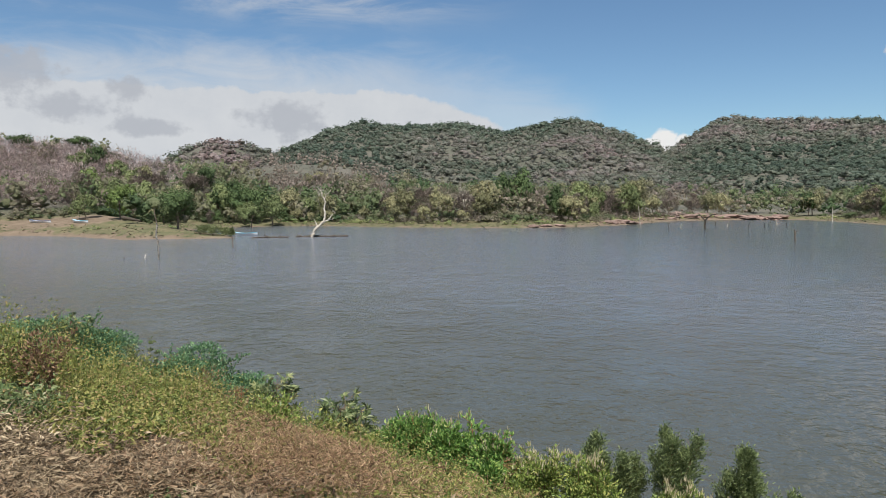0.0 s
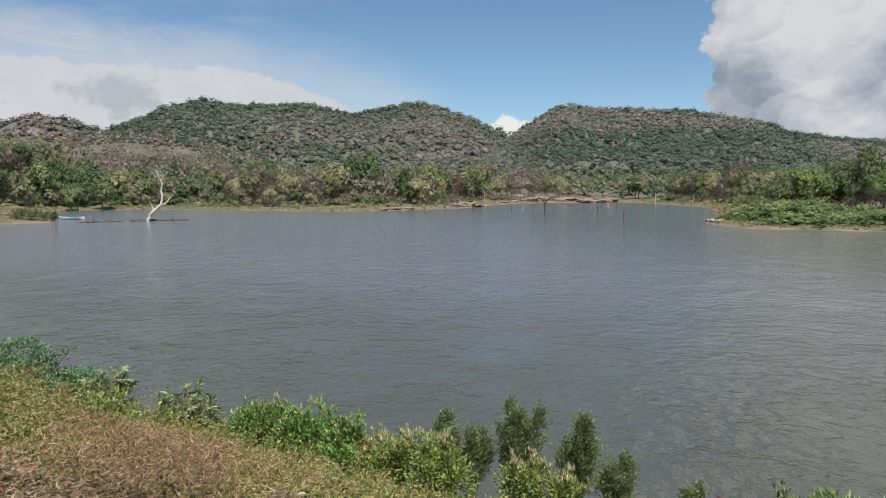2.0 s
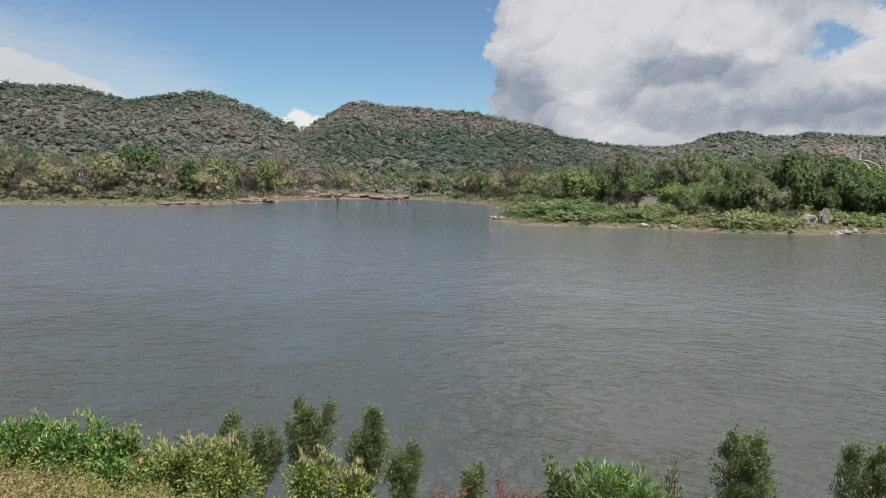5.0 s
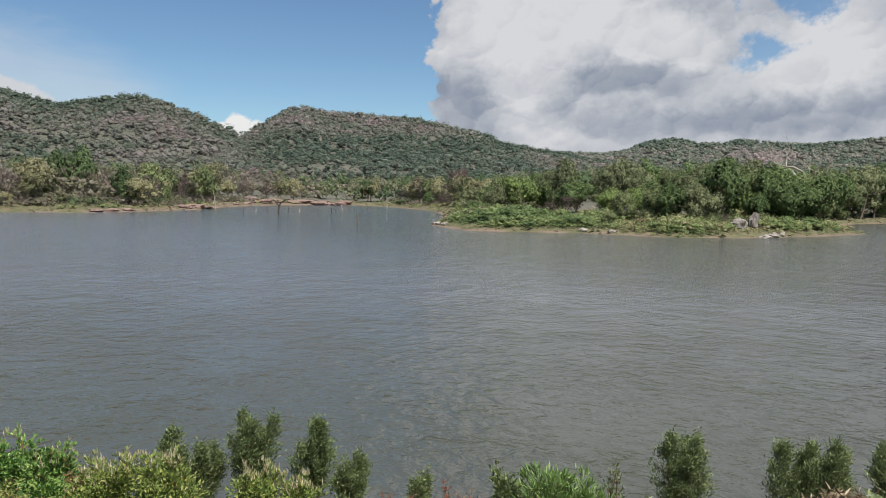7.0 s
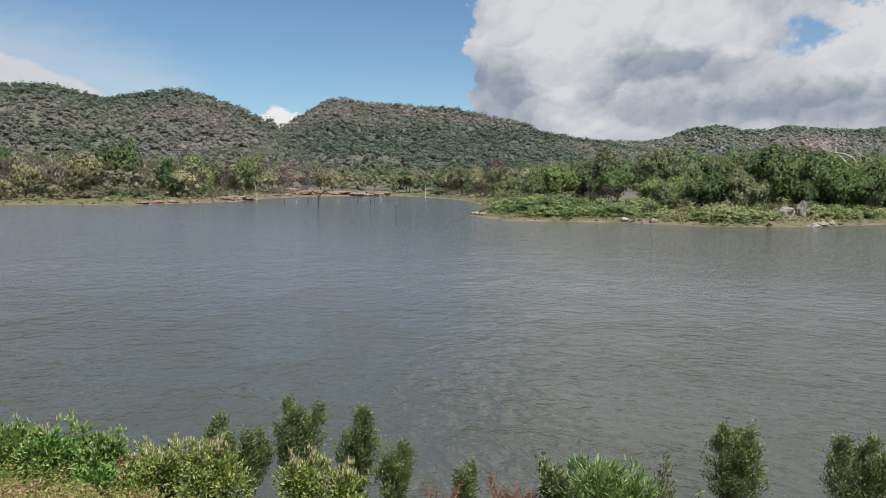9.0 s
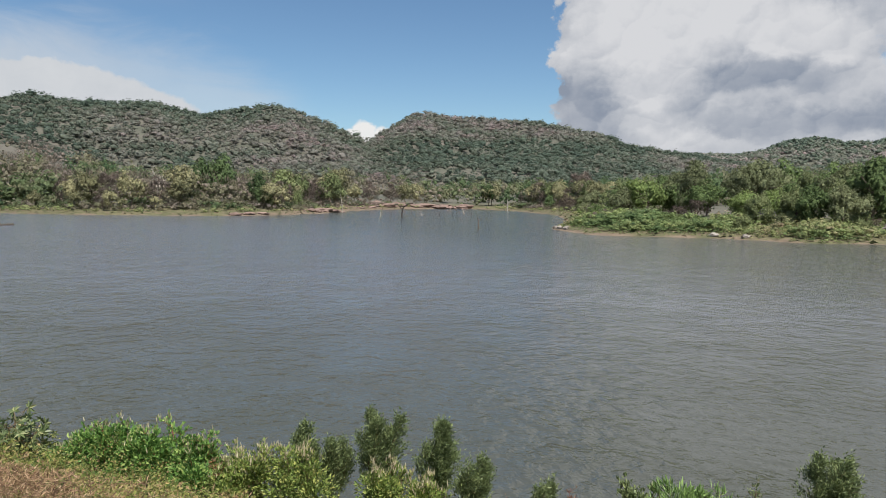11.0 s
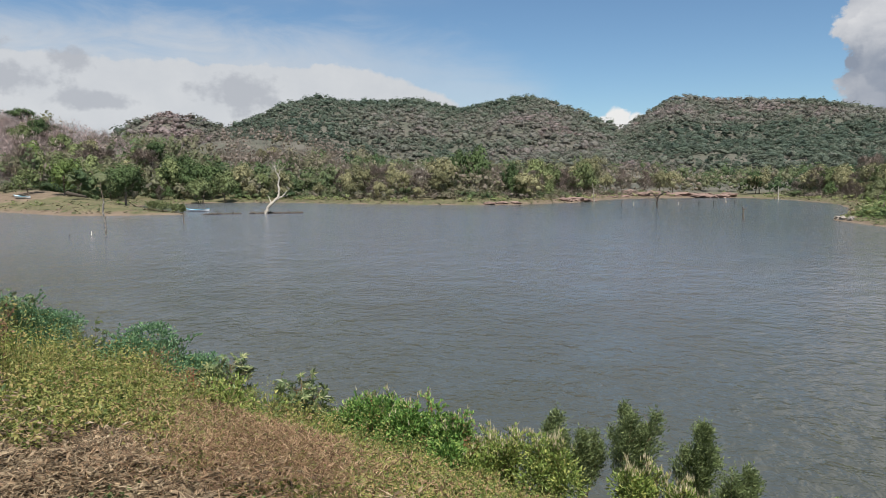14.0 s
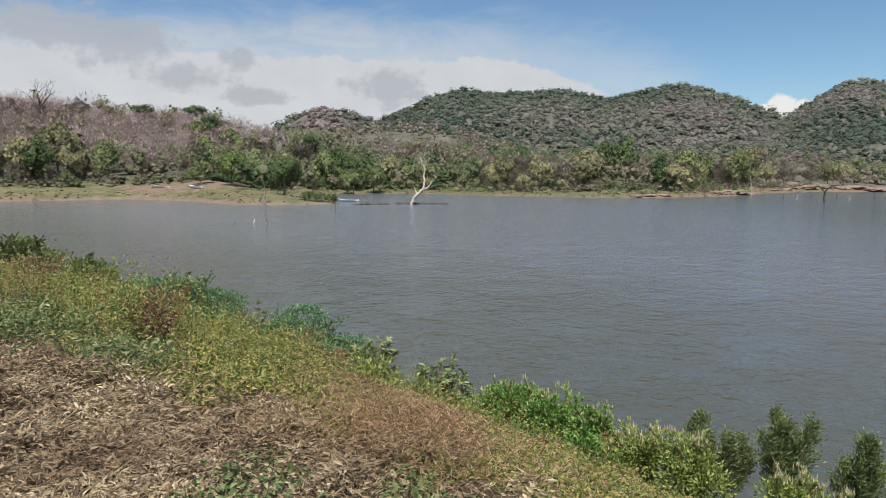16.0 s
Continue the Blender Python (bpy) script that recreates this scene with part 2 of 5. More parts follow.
def water_material():
    m, nt, out = material("turbid rippled water")
    geo = node(nt, "ShaderNodeNewGeometry")
    # wind runs along the dam: ripples are drawn out across it
    turn = node(nt, "ShaderNodeMapping", {"Vector": geo.outputs["Position"], "Rotation": (0, 0, radians(22)), "Scale": (1.25, 1.0, 1.0)})
    v = turn.outputs[0]
    swell = fbm(nt, v, 0.7, 2, 0.5, 0.3)
    chop = fbm(nt, v, 2.0, 3, 0.6, 0.35)
    fine = fbm(nt, v, 7.0, 3, 0.6, 0.2)
    gust = fbm(nt, geo.outputs["Position"], 0.025, 3).step(0.35, 0.65, 1.15, 0.85)
    cat = fbm(nt, v, 0.22, 4, 0.6, 0.4).step(0.36, 0.64, 1.2, 0.7)
    height = (swell * 0.13 + chop * 0.125 + fine * 0.016) * gust * cat
    sep = node(nt, "ShaderNodeSeparateXYZ", {0: geo.outputs["Position"]})
    out_ = Ex(nt, sep.outputs[0]) * 0.6 + Ex(nt, sep.outputs[1]) * 0.8
    b = node(nt, "ShaderNodeBump", {"Strength": 1.0, "Distance": 1.0, "Height": height})
    # open water: base colour lightened and blued to imitate reflected sky
    deep = mixed(nt, fbm(nt, geo.outputs["Position"], 0.02, 4), (0.118, 0.127, 0.143), (0.136, 0.143, 0.155))
    # browner with silt below the dam; towards its far end brown imitates the cloud's reflection
    shallow = out_.step(14.0, 48.0, 0.0, 0.9).max(Ex(nt, sep.outputs[0]).step(12.0, 55.0, 0.8))
    water_tone = mixed(nt, (shallow + (fbm(nt, geo.outputs["Position"], 0.08, 4) - 0.5) * 0.4).min(1.0).max(0.0), deep, (0.062, 0.065, 0.050))
    bsdf = node(nt, "ShaderNodeBsdfPrincipled", {"Base Color": water_tone, "Roughness": out_.step(10.0, 90.0, 0.12, 0.08), "IOR": 1.33, "Normal": b.outputs[0]})
    nt.links.new(bsdf.outputs[0], out.inputs[0])
    return m


EARTH, WATER = ground_material(), water_material()
BARK = rough_material("grey-brown bark", (0.10, 0.075, 0.055), (0.24, 0.19, 0.145), 6.0)
DEADWOOD = rough_material("bleached dead wood", (0.30, 0.25, 0.19), (0.62, 0.57, 0.48), 5.0)
MOTTLED = rough_material("peeling mottled bark", (0.05, 0.04, 0.032), (0.50, 0.46, 0.39), 3.0)
DARKWOOD = rough_material("wet dark wood", (0.035, 0.028, 0.022), (0.10, 0.08, 0.06), 5.0)
STONE = rough_material("weathered pale granite", (0.17, 0.148, 0.125), (0.38, 0.335, 0.285), 0.9, bump=0.5)
REDSTONE = rough_material("pinkish bare rock", (0.13, 0.085, 0.066), (0.30, 0.21, 0.17), 0.8, bump=0.6)
WHITE = rough_material("white painted fibreglass", (0.62, 0.64, 0.66), (0.80, 0.80, 0.80), 2.0, 0.4, 0.05)
BLUE = rough_material("faded turquoise paint", (0.10, 0.36, 0.47), (0.20, 0.50, 0.60), 2.0, 0.45, 0.05)
NAVY = rough_material("dark blue paint", (0.03, 0.06, 0.15), (0.06, 0.10, 0.22), 2.0, 0.45, 0.05)
STEM = rough_material("brown plant stems", (0.10, 0.065, 0.035), (0.22, 0.15, 0.08), 8.0)
REDSTEM = rough_material("reddish plant stems", (0.20, 0.05, 0.03), (0.36, 0.13, 0.07), 8.0)

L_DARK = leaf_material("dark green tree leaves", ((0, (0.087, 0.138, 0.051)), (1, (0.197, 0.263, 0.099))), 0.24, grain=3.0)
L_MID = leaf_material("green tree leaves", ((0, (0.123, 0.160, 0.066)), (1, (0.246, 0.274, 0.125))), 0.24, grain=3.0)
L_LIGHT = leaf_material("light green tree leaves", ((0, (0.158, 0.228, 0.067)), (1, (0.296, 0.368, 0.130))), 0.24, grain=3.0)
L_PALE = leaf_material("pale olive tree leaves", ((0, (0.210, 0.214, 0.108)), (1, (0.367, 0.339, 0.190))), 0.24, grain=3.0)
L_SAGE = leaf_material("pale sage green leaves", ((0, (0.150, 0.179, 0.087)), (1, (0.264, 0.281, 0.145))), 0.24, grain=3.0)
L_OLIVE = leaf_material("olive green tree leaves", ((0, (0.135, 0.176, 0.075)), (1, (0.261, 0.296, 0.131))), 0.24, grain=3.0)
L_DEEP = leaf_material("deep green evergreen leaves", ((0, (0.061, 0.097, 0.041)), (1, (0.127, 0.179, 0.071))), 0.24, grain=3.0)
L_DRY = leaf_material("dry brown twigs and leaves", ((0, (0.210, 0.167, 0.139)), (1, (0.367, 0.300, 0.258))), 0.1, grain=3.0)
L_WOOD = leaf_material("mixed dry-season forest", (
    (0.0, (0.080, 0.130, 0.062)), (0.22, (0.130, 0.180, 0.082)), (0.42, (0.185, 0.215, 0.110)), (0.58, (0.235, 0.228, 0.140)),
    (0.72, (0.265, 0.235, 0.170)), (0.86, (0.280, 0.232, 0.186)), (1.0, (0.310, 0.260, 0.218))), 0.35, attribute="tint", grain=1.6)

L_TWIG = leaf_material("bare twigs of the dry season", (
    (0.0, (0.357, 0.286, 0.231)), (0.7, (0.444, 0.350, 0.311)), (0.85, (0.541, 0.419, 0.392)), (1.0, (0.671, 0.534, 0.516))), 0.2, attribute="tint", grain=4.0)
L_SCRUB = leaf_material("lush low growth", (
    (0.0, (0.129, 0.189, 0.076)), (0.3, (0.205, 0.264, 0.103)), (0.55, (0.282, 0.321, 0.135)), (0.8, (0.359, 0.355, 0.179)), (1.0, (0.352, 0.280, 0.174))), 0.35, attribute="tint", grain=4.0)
# hill foliage: aerial haze is put into these colours, paler and bluer than leaves
L_HAZY_HILL = leaf_material("dry forest on the hills, tinted for haze", (
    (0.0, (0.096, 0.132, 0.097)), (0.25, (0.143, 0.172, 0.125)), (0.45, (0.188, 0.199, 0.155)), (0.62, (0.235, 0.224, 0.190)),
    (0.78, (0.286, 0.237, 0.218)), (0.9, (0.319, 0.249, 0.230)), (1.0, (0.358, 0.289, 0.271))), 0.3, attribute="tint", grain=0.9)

# ------------------------------------------------------------ mesh helpers
rng = np.random.default_rng(7)


def np_mesh(name, verts, faces, mat, smooth=False, attrs=(), normals=None):
    verts, faces = np.asarray(verts, np.float32), np.asarray(faces, np.int32)
    me = bpy.data.meshes.new(name)
    me.vertices.add(len(verts))
    me.vertices.foreach_set("co", verts.ravel())
    k = faces.shape[1]
    me.loops.add(faces.size)
    me.loops.foreach_set("vertex_index", faces.ravel())
    me.polygons.add(len(faces))
    me.polygons.foreach_set("loop_start", np.arange(0, faces.size, k, dtype=np.int32))
    me.polygons.foreach_set("use_smooth", np.full(len(faces), smooth))
    me.update(calc_edges=True)
    me.materials.append(mat)
    if normals is not None:
        at = me.attributes.new("custom_normal", "FLOAT_VECTOR", "POINT")
        at.data.foreach_set("vector", np.ascontiguousarray(normals, np.float32).ravel())
    for key, values in dict(attrs).items():
        if values.ndim == 2:
            at = me.attributes.new(key, "FLOAT_COLOR", "POINT")
            at.data.foreach_set("color", np.hstack([values, np.ones((len(values), 1))]).astype(np.float32).ravel())
        else:
            at = me.attributes.new(key, "FLOAT", "POINT")
            at.data.foreach_set("value", values.astype(np.float32))
    return me


def mesh_part(name, data, parent, label=""):
    """One mesh as a part of a thing."""
    ob = new(name, data)
    ob.parent = parent
    if label:
        ob["label"] = label
    return ob


def join(pieces):
    """Joins (verts, faces) pairs into one pair."""
    vs, fs, k = [], [], 0
    for v, f in pieces:
        vs.append(v)
        fs.append(np.asarray(f) + k)
        k += len(v)
    return np.vstack(vs), np.vstack(fs)


def unit(v):
    return v / np.maximum(np.linalg.norm(v, axis=-1, keepdims=True), 1e-9)


def leaves(at, out_dir, length, width, r, droop=0.0):
    """A folded four-cornered leaf at each place, pointing roughly along out_dir."""
    n = len(at)
    d = unit(out_dir + r.normal(0, 0.45, (n, 3)) - np.array([0, 0, droop]))
    side = unit(np.cross(d, r.normal(0, 1, (n, 3))))
    up = np.cross(side, d)
    s = r.uniform(0.6, 1.25, (n, 1))
    ln, wd = length * s, width * s
    base = at
    tip = at + d * ln
    midp = at + d * ln * 0.45 + up * wd * 0.25
    v = np.stack([base, midp + side * wd * 0.5, tip - up * wd * 0.15, midp - side * wd * 0.5], 1).reshape(-1, 3)
    f = np.arange(n * 4).reshape(n, 4)
    return v, f


def clumps(at, out_dir, size, r):
    """A ragged four-cornered spray of leaves at each place, facing roughly along out_dir."""
    n = len(at)
    nrm = unit(out_dir + r.normal(0, 0.42, (n, 3)))
    a_ = unit(np.cross(nrm, r.normal(0, 1, (n, 3))))
    b_ = np.cross(nrm, a_)
    s = size * r.uniform(0.55, 1.25, (n, 1)) * 0.62
    k = r.uniform(0.55, 1.2, (n, 4, 1))
    bend = nrm * s * 0.3
    v = np.stack([at + a_ * s * k[:, 0] - bend, at + b_ * s * k[:, 1], at - a_ * s * k[:, 2] - bend, at - b_ * s * k[:, 3]], 1).reshape(-1, 3)
    return v, np.arange(n * 4).reshape(n, 4)


def ico(level):
    """Corners and faces of a ball of triangles."""
    bm = bmesh.new()
    bmesh.ops.create_icosphere(bm, subdivisions=level, radius=1.0)
    v = np.array([q.co[:] for q in bm.verts])
    f = np.array([[q.index for q in face.verts] for face in bm.faces])
    bm.free()
    return v, f


ICO = {1: ico(1), 2: ico(2)}


def masses(at, radii, r, level=1, rough=0.22):
    """An uneven rounded mass of foliage at each place: corners, triangles, soft normals."""
    bv, bf = ICO[level]
    n, k = len(at), len(bv)
    v = bv[None] * (1 + r.uniform(-rough, rough, (n, k, 1)))
    v = v * radii[:, None, :] + at[:, None, :]
    f = (bf[None] + (np.arange(n) * k)[:, None, None]).reshape(-1, 3)
    nrm = unit(np.repeat(bv[None], n, 0) + r.normal(0, 0.2, (n, k, 3)))
    return v.reshape(-1, 3), f, nrm.reshape(-1, 3)


def halves(f):
    """Four-cornered faces cut into triangles."""
    f = np.asarray(f)
    return np.vstack([f[:, [0, 1, 2]], f[:, [0, 2, 3]]])


def tube(path, radii, sides=6):
    path, radii = np.asarray(path, float), np.asarray(radii, float)
    tan = unit(np.gradient(path, axis=0))
    ref = np.array([0.31, 0.95, 0.05])
    a_ = unit(np.cross(tan, ref))
    b_ = np.cross(tan, a_)
    ang = np.linspace(0, 2 * math.pi, sides, endpoint=False)
    ring = a_[:, None] * np.cos(ang)[None, :, None] + b_[:, None] * np.sin(ang)[None, :, None]
    v = (path[:, None] + ring * radii[:, None, None]).reshape(-1, 3)
    k = len(path)
    i, j = np.meshgrid(np.arange(k - 1), np.arange(sides), indexing="ij")
    j2 = (j + 1) % sides
    f = np.stack([i * sides + j, i * sides + j2, (i + 1) * sides + j2, (i + 1) * sides + j], -1).reshape(-1, 4)
    return v, f


def wander(r, start, way, length, steps, wobble, lift=0.0):
    """A crooked path from start along way."""
    p, d, pts = np.array(start, float), unit(np.array(way, float)), [np.array(start, float)]
    for _ in range(steps):
        d = unit(d + r.normal(0, wobble, 3) + np.array([0, 0, lift]))
        p = p + d * length / steps
        pts.append(p.copy())
    return np.array(pts)


def lattice_noise(x, y, seed=0):
    xi, yi = np.floor(x).astype(np.int64), np.floor(y).astype(np.int64)
    fx, fy = x - xi, y - yi
    fx, fy = fx * fx * (3 - 2 * fx), fy * fy * (3 - 2 * fy)

    def h(i, j):
        k = (i * 374761393 + j * 668265263 + seed * 974634777) & 0xFFFFFFFF
        k = ((k ^ (k >> 13)) * 1274126177) & 0xFFFFFFFF
        return ((k ^ (k >> 16)) & 0xFFFF) / 65535.0

    return (h(xi, yi) * (1 - fx) + h(xi + 1, yi) * fx) * (1 - fy) + (h(xi, yi + 1) * (1 - fx) + h(xi + 1, yi + 1) * fx) * fy


def rugged(x, y, size, octaves=4, seed=0):
    total, amp, norm = 0.0, 1.0, 0.0
    for o in range(octaves):
        total = total + amp * (lattice_noise(x / size * 2**o, y / size * 2**o, seed + o) - 0.5)
        norm += amp
        amp *= 0.5
    return total / norm


# ------------------------------------------------------------ the ground
# the lake's shoreline, from the far end of the dam round to its other end
LAKE = np.array([
    (-155, 130), (-136, 139), (-120, 145), (-110, 155), (-100, 165), (-81, 156), (-61, 138), (-50, 139), (-41, 142), (-46, 153), (-60, 172),
    (-72, 200), (-70, 226), (-60, 244), (-38, 242), (-13, 219), (7, 209), (21, 202), (37, 209), (52, 222), (64, 241), (84, 279),
    (114, 309), (145, 315), (153, 303), (145, 255), (133, 215), (118, 183), (98, 150), (80, 124), (70, 111), (64, 91), (68, 86), (75, 80),
    (78, 72), (80, 64), (88, 59), (103, 58), (120, 58), (130, 72), (160, 82), (185, 84), (230, 70), (240, -60), (210, -144)], float)
DAM = np.array((0.6, 0.8))
CREST, EDGE, TOE = 3.9, 2.6, 11.0


def shore_distance(x, y):
    """Metres to the shore; above nought on land."""
    best = np.full(x.shape, 1e9)
    inside = np.zeros(x.shape, bool)
    for (ax, ay), (bx, by) in zip(LAKE, np.roll(LAKE, -1, 0)):
        ux, uy = bx - ax, by - ay
        t = np.clip(((x - ax) * ux + (y - ay) * uy) / (ux * ux + uy * uy), 0, 1)
        best = np.minimum(best, np.hypot(x - ax - t * ux, y - ay - t * uy))
        if ay != by:
            cross = ((ay > y) != (by > y)) & (x < (bx - ax) * (y - ay) / (by - ay) + ax)
            inside ^= cross
    return np.where(inside, -best, best)


# ridges: distance, depth towards the lake, and the crest's rise above the eye in degrees along the bearing
RIDGES = (
    (330, 150, ((-60, 5.0), (-45, 4.9), (-37, 4.5), (-33, 4.1), (-27, 4.0), (-23, 3.3), (-20, 2.6), (-16, 1.6), (-12, 1.0), (-8, 0.3))),
    (430, 170, ((-20, 0.4), (-15, 3.2), (-12, 3.6), (-8, 3.4), (-5, 2.4), (-1, 1.4), (6, 1.0), (14, 0.6))),
    (720, 260, ((-25, 2.6), (-21, 3.5), (-19.6, 4.5), (-17.7, 5.2), (-15.5, 5.0), (-13, 4.2), (-9, 2.0), (-5, 0.5))),
    (980, 560, ((-22, 1.0), (-16, 3.2), (-13, 4.3), (-10.8, 5.2), (-8.6, 6.2), (-6.4, 6.7), (-3.7, 6.45), (-1, 6.5), (1.7, 6.65), (3.9, 6.1), (5.3, 5.9),
                (7.9, 6.6), (9.7, 6.8), (11.4, 6.65), (14, 5.7), (16.1, 4.7), (17.5, 4.2), (20, 3.0), (24, 1.5), (30, 0.2))),
    (1120, 640, ((10, 1.5), (14, 3.0), (17.5, 4.3), (18.6, 4.95), (19.8, 5.7), (20.9, 6.4), (22.1, 6.55), (24, 6.25), (26, 6.1), (28, 5.95), (30.4, 5.95),
                 (33.6, 5.25), (36.3, 4.7), (38, 3.95), (40.7, 3.5), (43.2, 3.1), (46, 2.6), (52, 1.4), (60, 0.4))),
    (1700, 700, ((36, 1.5), (40, 3.2), (43.2, 3.3), (45.7, 3.2), (47.7, 3.55), (48.9, 4.1), (50.8, 4.35), (52.4, 3.95), (54.2, 3.9), (55.6, 4.15), (57.7, 3.9),
                 (60, 3.7), (64, 4.0), (68, 4.4), (74, 3.0), (90, 2.0))),
)


def height(x, y):
    d = shore_distance(x, y)
    r, az = np.hypot(x, y), np.degrees(np.arctan2(x, y))
    d = d + rugged(x, y, 9.0, 3, 5) * 3.0 * np.clip((r - 40) / 40, 0, 1)
    land = 0.35 * (1 - np.exp(-np.maximum(d, 0) / 1.2)) + np.minimum(0.055 * np.maximum(d - 1, 0), 6.0)
    land = land * np.interp(az, (-24, -18), (2.8, 1.2)) + rugged(x, y, 30.0, 4, 2) * np.clip(d / 20, 0, 1) * 2.0
    for n, (dist, depth, crest) in enumerate(RIDGES):
        ca, ce = np.array(crest).T
        top = np.tan(np.radians(np.interp(az, ca, ce, left=-1, right=-1))) * dist + 5.5
        ahead = np.clip(1 - (dist - r) / depth, 0, 1)
        behind = np.clip(1 - (r - dist) / (depth * 1.6), 0, 1)
        shape = np.where(r < dist, ahead ** 1.25, behind * behind * (3 - 2 * behind))
        wave = rugged(x, y, 130.0 + 40 * n, 5, 20 + n) * 0.75 * (1 - shape) * np.clip(shape * 4, 0, 1)
        land = np.maximum(land, np.maximum(top, 0) * np.clip(shape + wave, 0, 1.2) * np.clip(d / 40, 0, 1))
    bed = np.maximum(-4.0, 0.12 * d) - 0.05
    z = np.where(d > 0, land, bed)
    n = x * DAM[0] + y * DAM[1]
    bank = CREST * np.clip(1 - (n - EDGE) / (TOE - EDGE), -0.6, 1) * np.clip((n + 14) / 8, 0.02, 1)
    bank = bank + rugged(x, y, 1.6, 4, 9) * 0.16 + rugged(x, y, 0.5, 2, 14) * 0.05
    return np.where((n < TOE + 6) & (r < 400), np.maximum(bank, np.where(n > TOE, z, bank)), z)


def ground_at(x, y):
    return float(height(np.array([float(x)]), np.array([float(y)]))[0])


def build_ground():
    ang = np.radians(np.concatenate([np.arange(-72, 88, 0.5), np.arange(88, 288, 3.0)]))
    rad = np.concatenate([[0.0005], np.geomspace(0.3, 4800, 330)])
    rr, aa = np.meshgrid(rad, ang, indexing="ij")
    x, y = rr * np.sin(aa), rr * np.cos(aa)
    z = height(x, y)
    d = shore_distance(x, y)
    n = x * DAM[0] + y * DAM[1]
    dam = np.clip((TOE + 0.5 - n) / 1.0, 0, 1) * (rr < 300)
    edge = np.clip(1.25 - np.maximum(d, 0) / 1.6, 0, 1)
    az = np.degrees(aa)
    sand = np.exp(-(((x + 92) / 17) ** 2 + ((y - 176) / 8) ** 2)) * 1.1
    sand = sand + 0.14 * ((az < -12) & (az > -60) & (d < 16) & (rr > 100))
    rocky = np.exp(-(((az - 17) / 8) ** 2)) * (d < 24) * 0.8
    wood = np.clip((d - 18) / 14, 0, 1)
    cover = np.stack([dam, np.clip(edge * 0.7 + rocky + sand, 0, 1), wood], -1).reshape(-1, 3)
    k, m_ = x.shape
    i, j = np.meshgrid(np.arange(k - 1), np.arange(m_), indexing="ij")
    j2 = (j + 1) % m_
    f = np.stack([i * m_ + j, (i + 1) * m_ + j, (i + 1) * m_ + j2, i * m_ + j2], -1).reshape(-1, 4)
    me = np_mesh("ground", np.stack([x, y, z], -1).reshape(-1, 3), f, EARTH, True, {"cover": cover})
    tagged(new("ground", me), "earth dam, lake shores and hills of dry earth and grass", "ground", kind="structure")


def build_water():
    pts = np.array([(-330, -80), (330, -330), (330, 420), (-330, 420)], float)
    me = np_mesh("water", np.hstack([pts, np.zeros((4, 1))]), [[0, 1, 2, 3]], WATER)
    tagged(new("water", me), "rippled grey-green lake water", "water", kind="structure")


build_ground()
build_water()

# ------------------------------------------------------------ trees


def crown_shape(r, n, lumps, flat=0.75, twiggy=False, size=0.11, level=1, fill=0.68, bulk=1.0, hollow=0.2):
    """A crown about one unit wide and tall, its foot at nought: uneven leaf masses of many sizes with loose sprays round them."""
    c = unit(r.normal(0, 1, (lumps, 3)) + np.array([0, 0, 0.3])) * r.uniform(hollow, 0.40, (lumps, 1))
    c = c * np.array([1, 1, flat]) * r.uniform(0.8, 1.2, 3)
    rad = r.uniform(0.08, 0.2, lumps) * (1.0 if lumps > 12 else 1.25) * bulk
    c[:, 2] += 0.5
    share = rad * rad / np.sum(rad * rad)
    which = r.choice(lumps, n, p=share)
    d = unit(r.normal(0, 1, (n, 3)) + np.array([0, 0, 0.35]) + unit(c[which] - np.array([0, 0, 0.4])) * 0.6)
    at = c[which] + d * (rad[which] * r.uniform(0.78, 1.22, n))[:, None]
    whole = unit(at - np.array([0, 0, 0.3]))
    if twiggy:
        v, f = leaves(at - d * size * 0.6, whole * 0.9 + d * 1.0 + np.array([0, 0, 0.15]), size * 1.9, size * 0.2, r)
    else:
        v, f = clumps(at, d, size, r)
    nrm = np.repeat(unit(d * 0.8 + whole * 0.5 + np.array([0, -0.1, 0.2]) + r.normal(0, 0.28, at.shape)), 4, 0)
    f = halves(f)
    if fill:
        mv, mf, mn = masses(c, np.repeat(rad[:, None], 3, 1) * fill * r.uniform(0.8, 1.2, (lumps, 3)), r, level, 0.3)
        mn = unit(mn + 0.35 * unit(mv - np.array([0, 0, 0.3])) + np.array([0, -0.05, 0.15]))
        v, f, nrm = np.vstack([v, mv]), np.vstack([f, mf + len(v)]), np.vstack([nrm, mn])
    return v, f, nrm


def limbs(r, h, width, crown_low, stout=0.03, count=6):
    """Trunk and limbs of a tree."""
    lean = r.normal(0, 0.08, 2)
    top = h * (crown_low + (1 - crown_low) * 0.55)
    trunk = wander(r, (0, 0, -0.3), (lean[0], lean[1], 1), top + 0.3, 7, 0.07)
    pieces = [tube(trunk, np.linspace(stout * h, stout * h * 0.35, len(trunk)), 7)]
    for i in range(count):
        k = r.integers(3, len(trunk) - 1)
        az_ = i * 2.4 + r.uniform(-0.5, 0.5)
        way = (math.cos(az_), math.sin(az_), r.uniform(0.4, 1.2))
        b_ = wander(r, trunk[k], way, width * r.uniform(0.35, 0.5), 5, 0.16, 0.05)
        pieces.append(tube(b_, np.linspace(stout * h * 0.4, stout * h * 0.08, len(b_)), 5))
    return join(pieces)


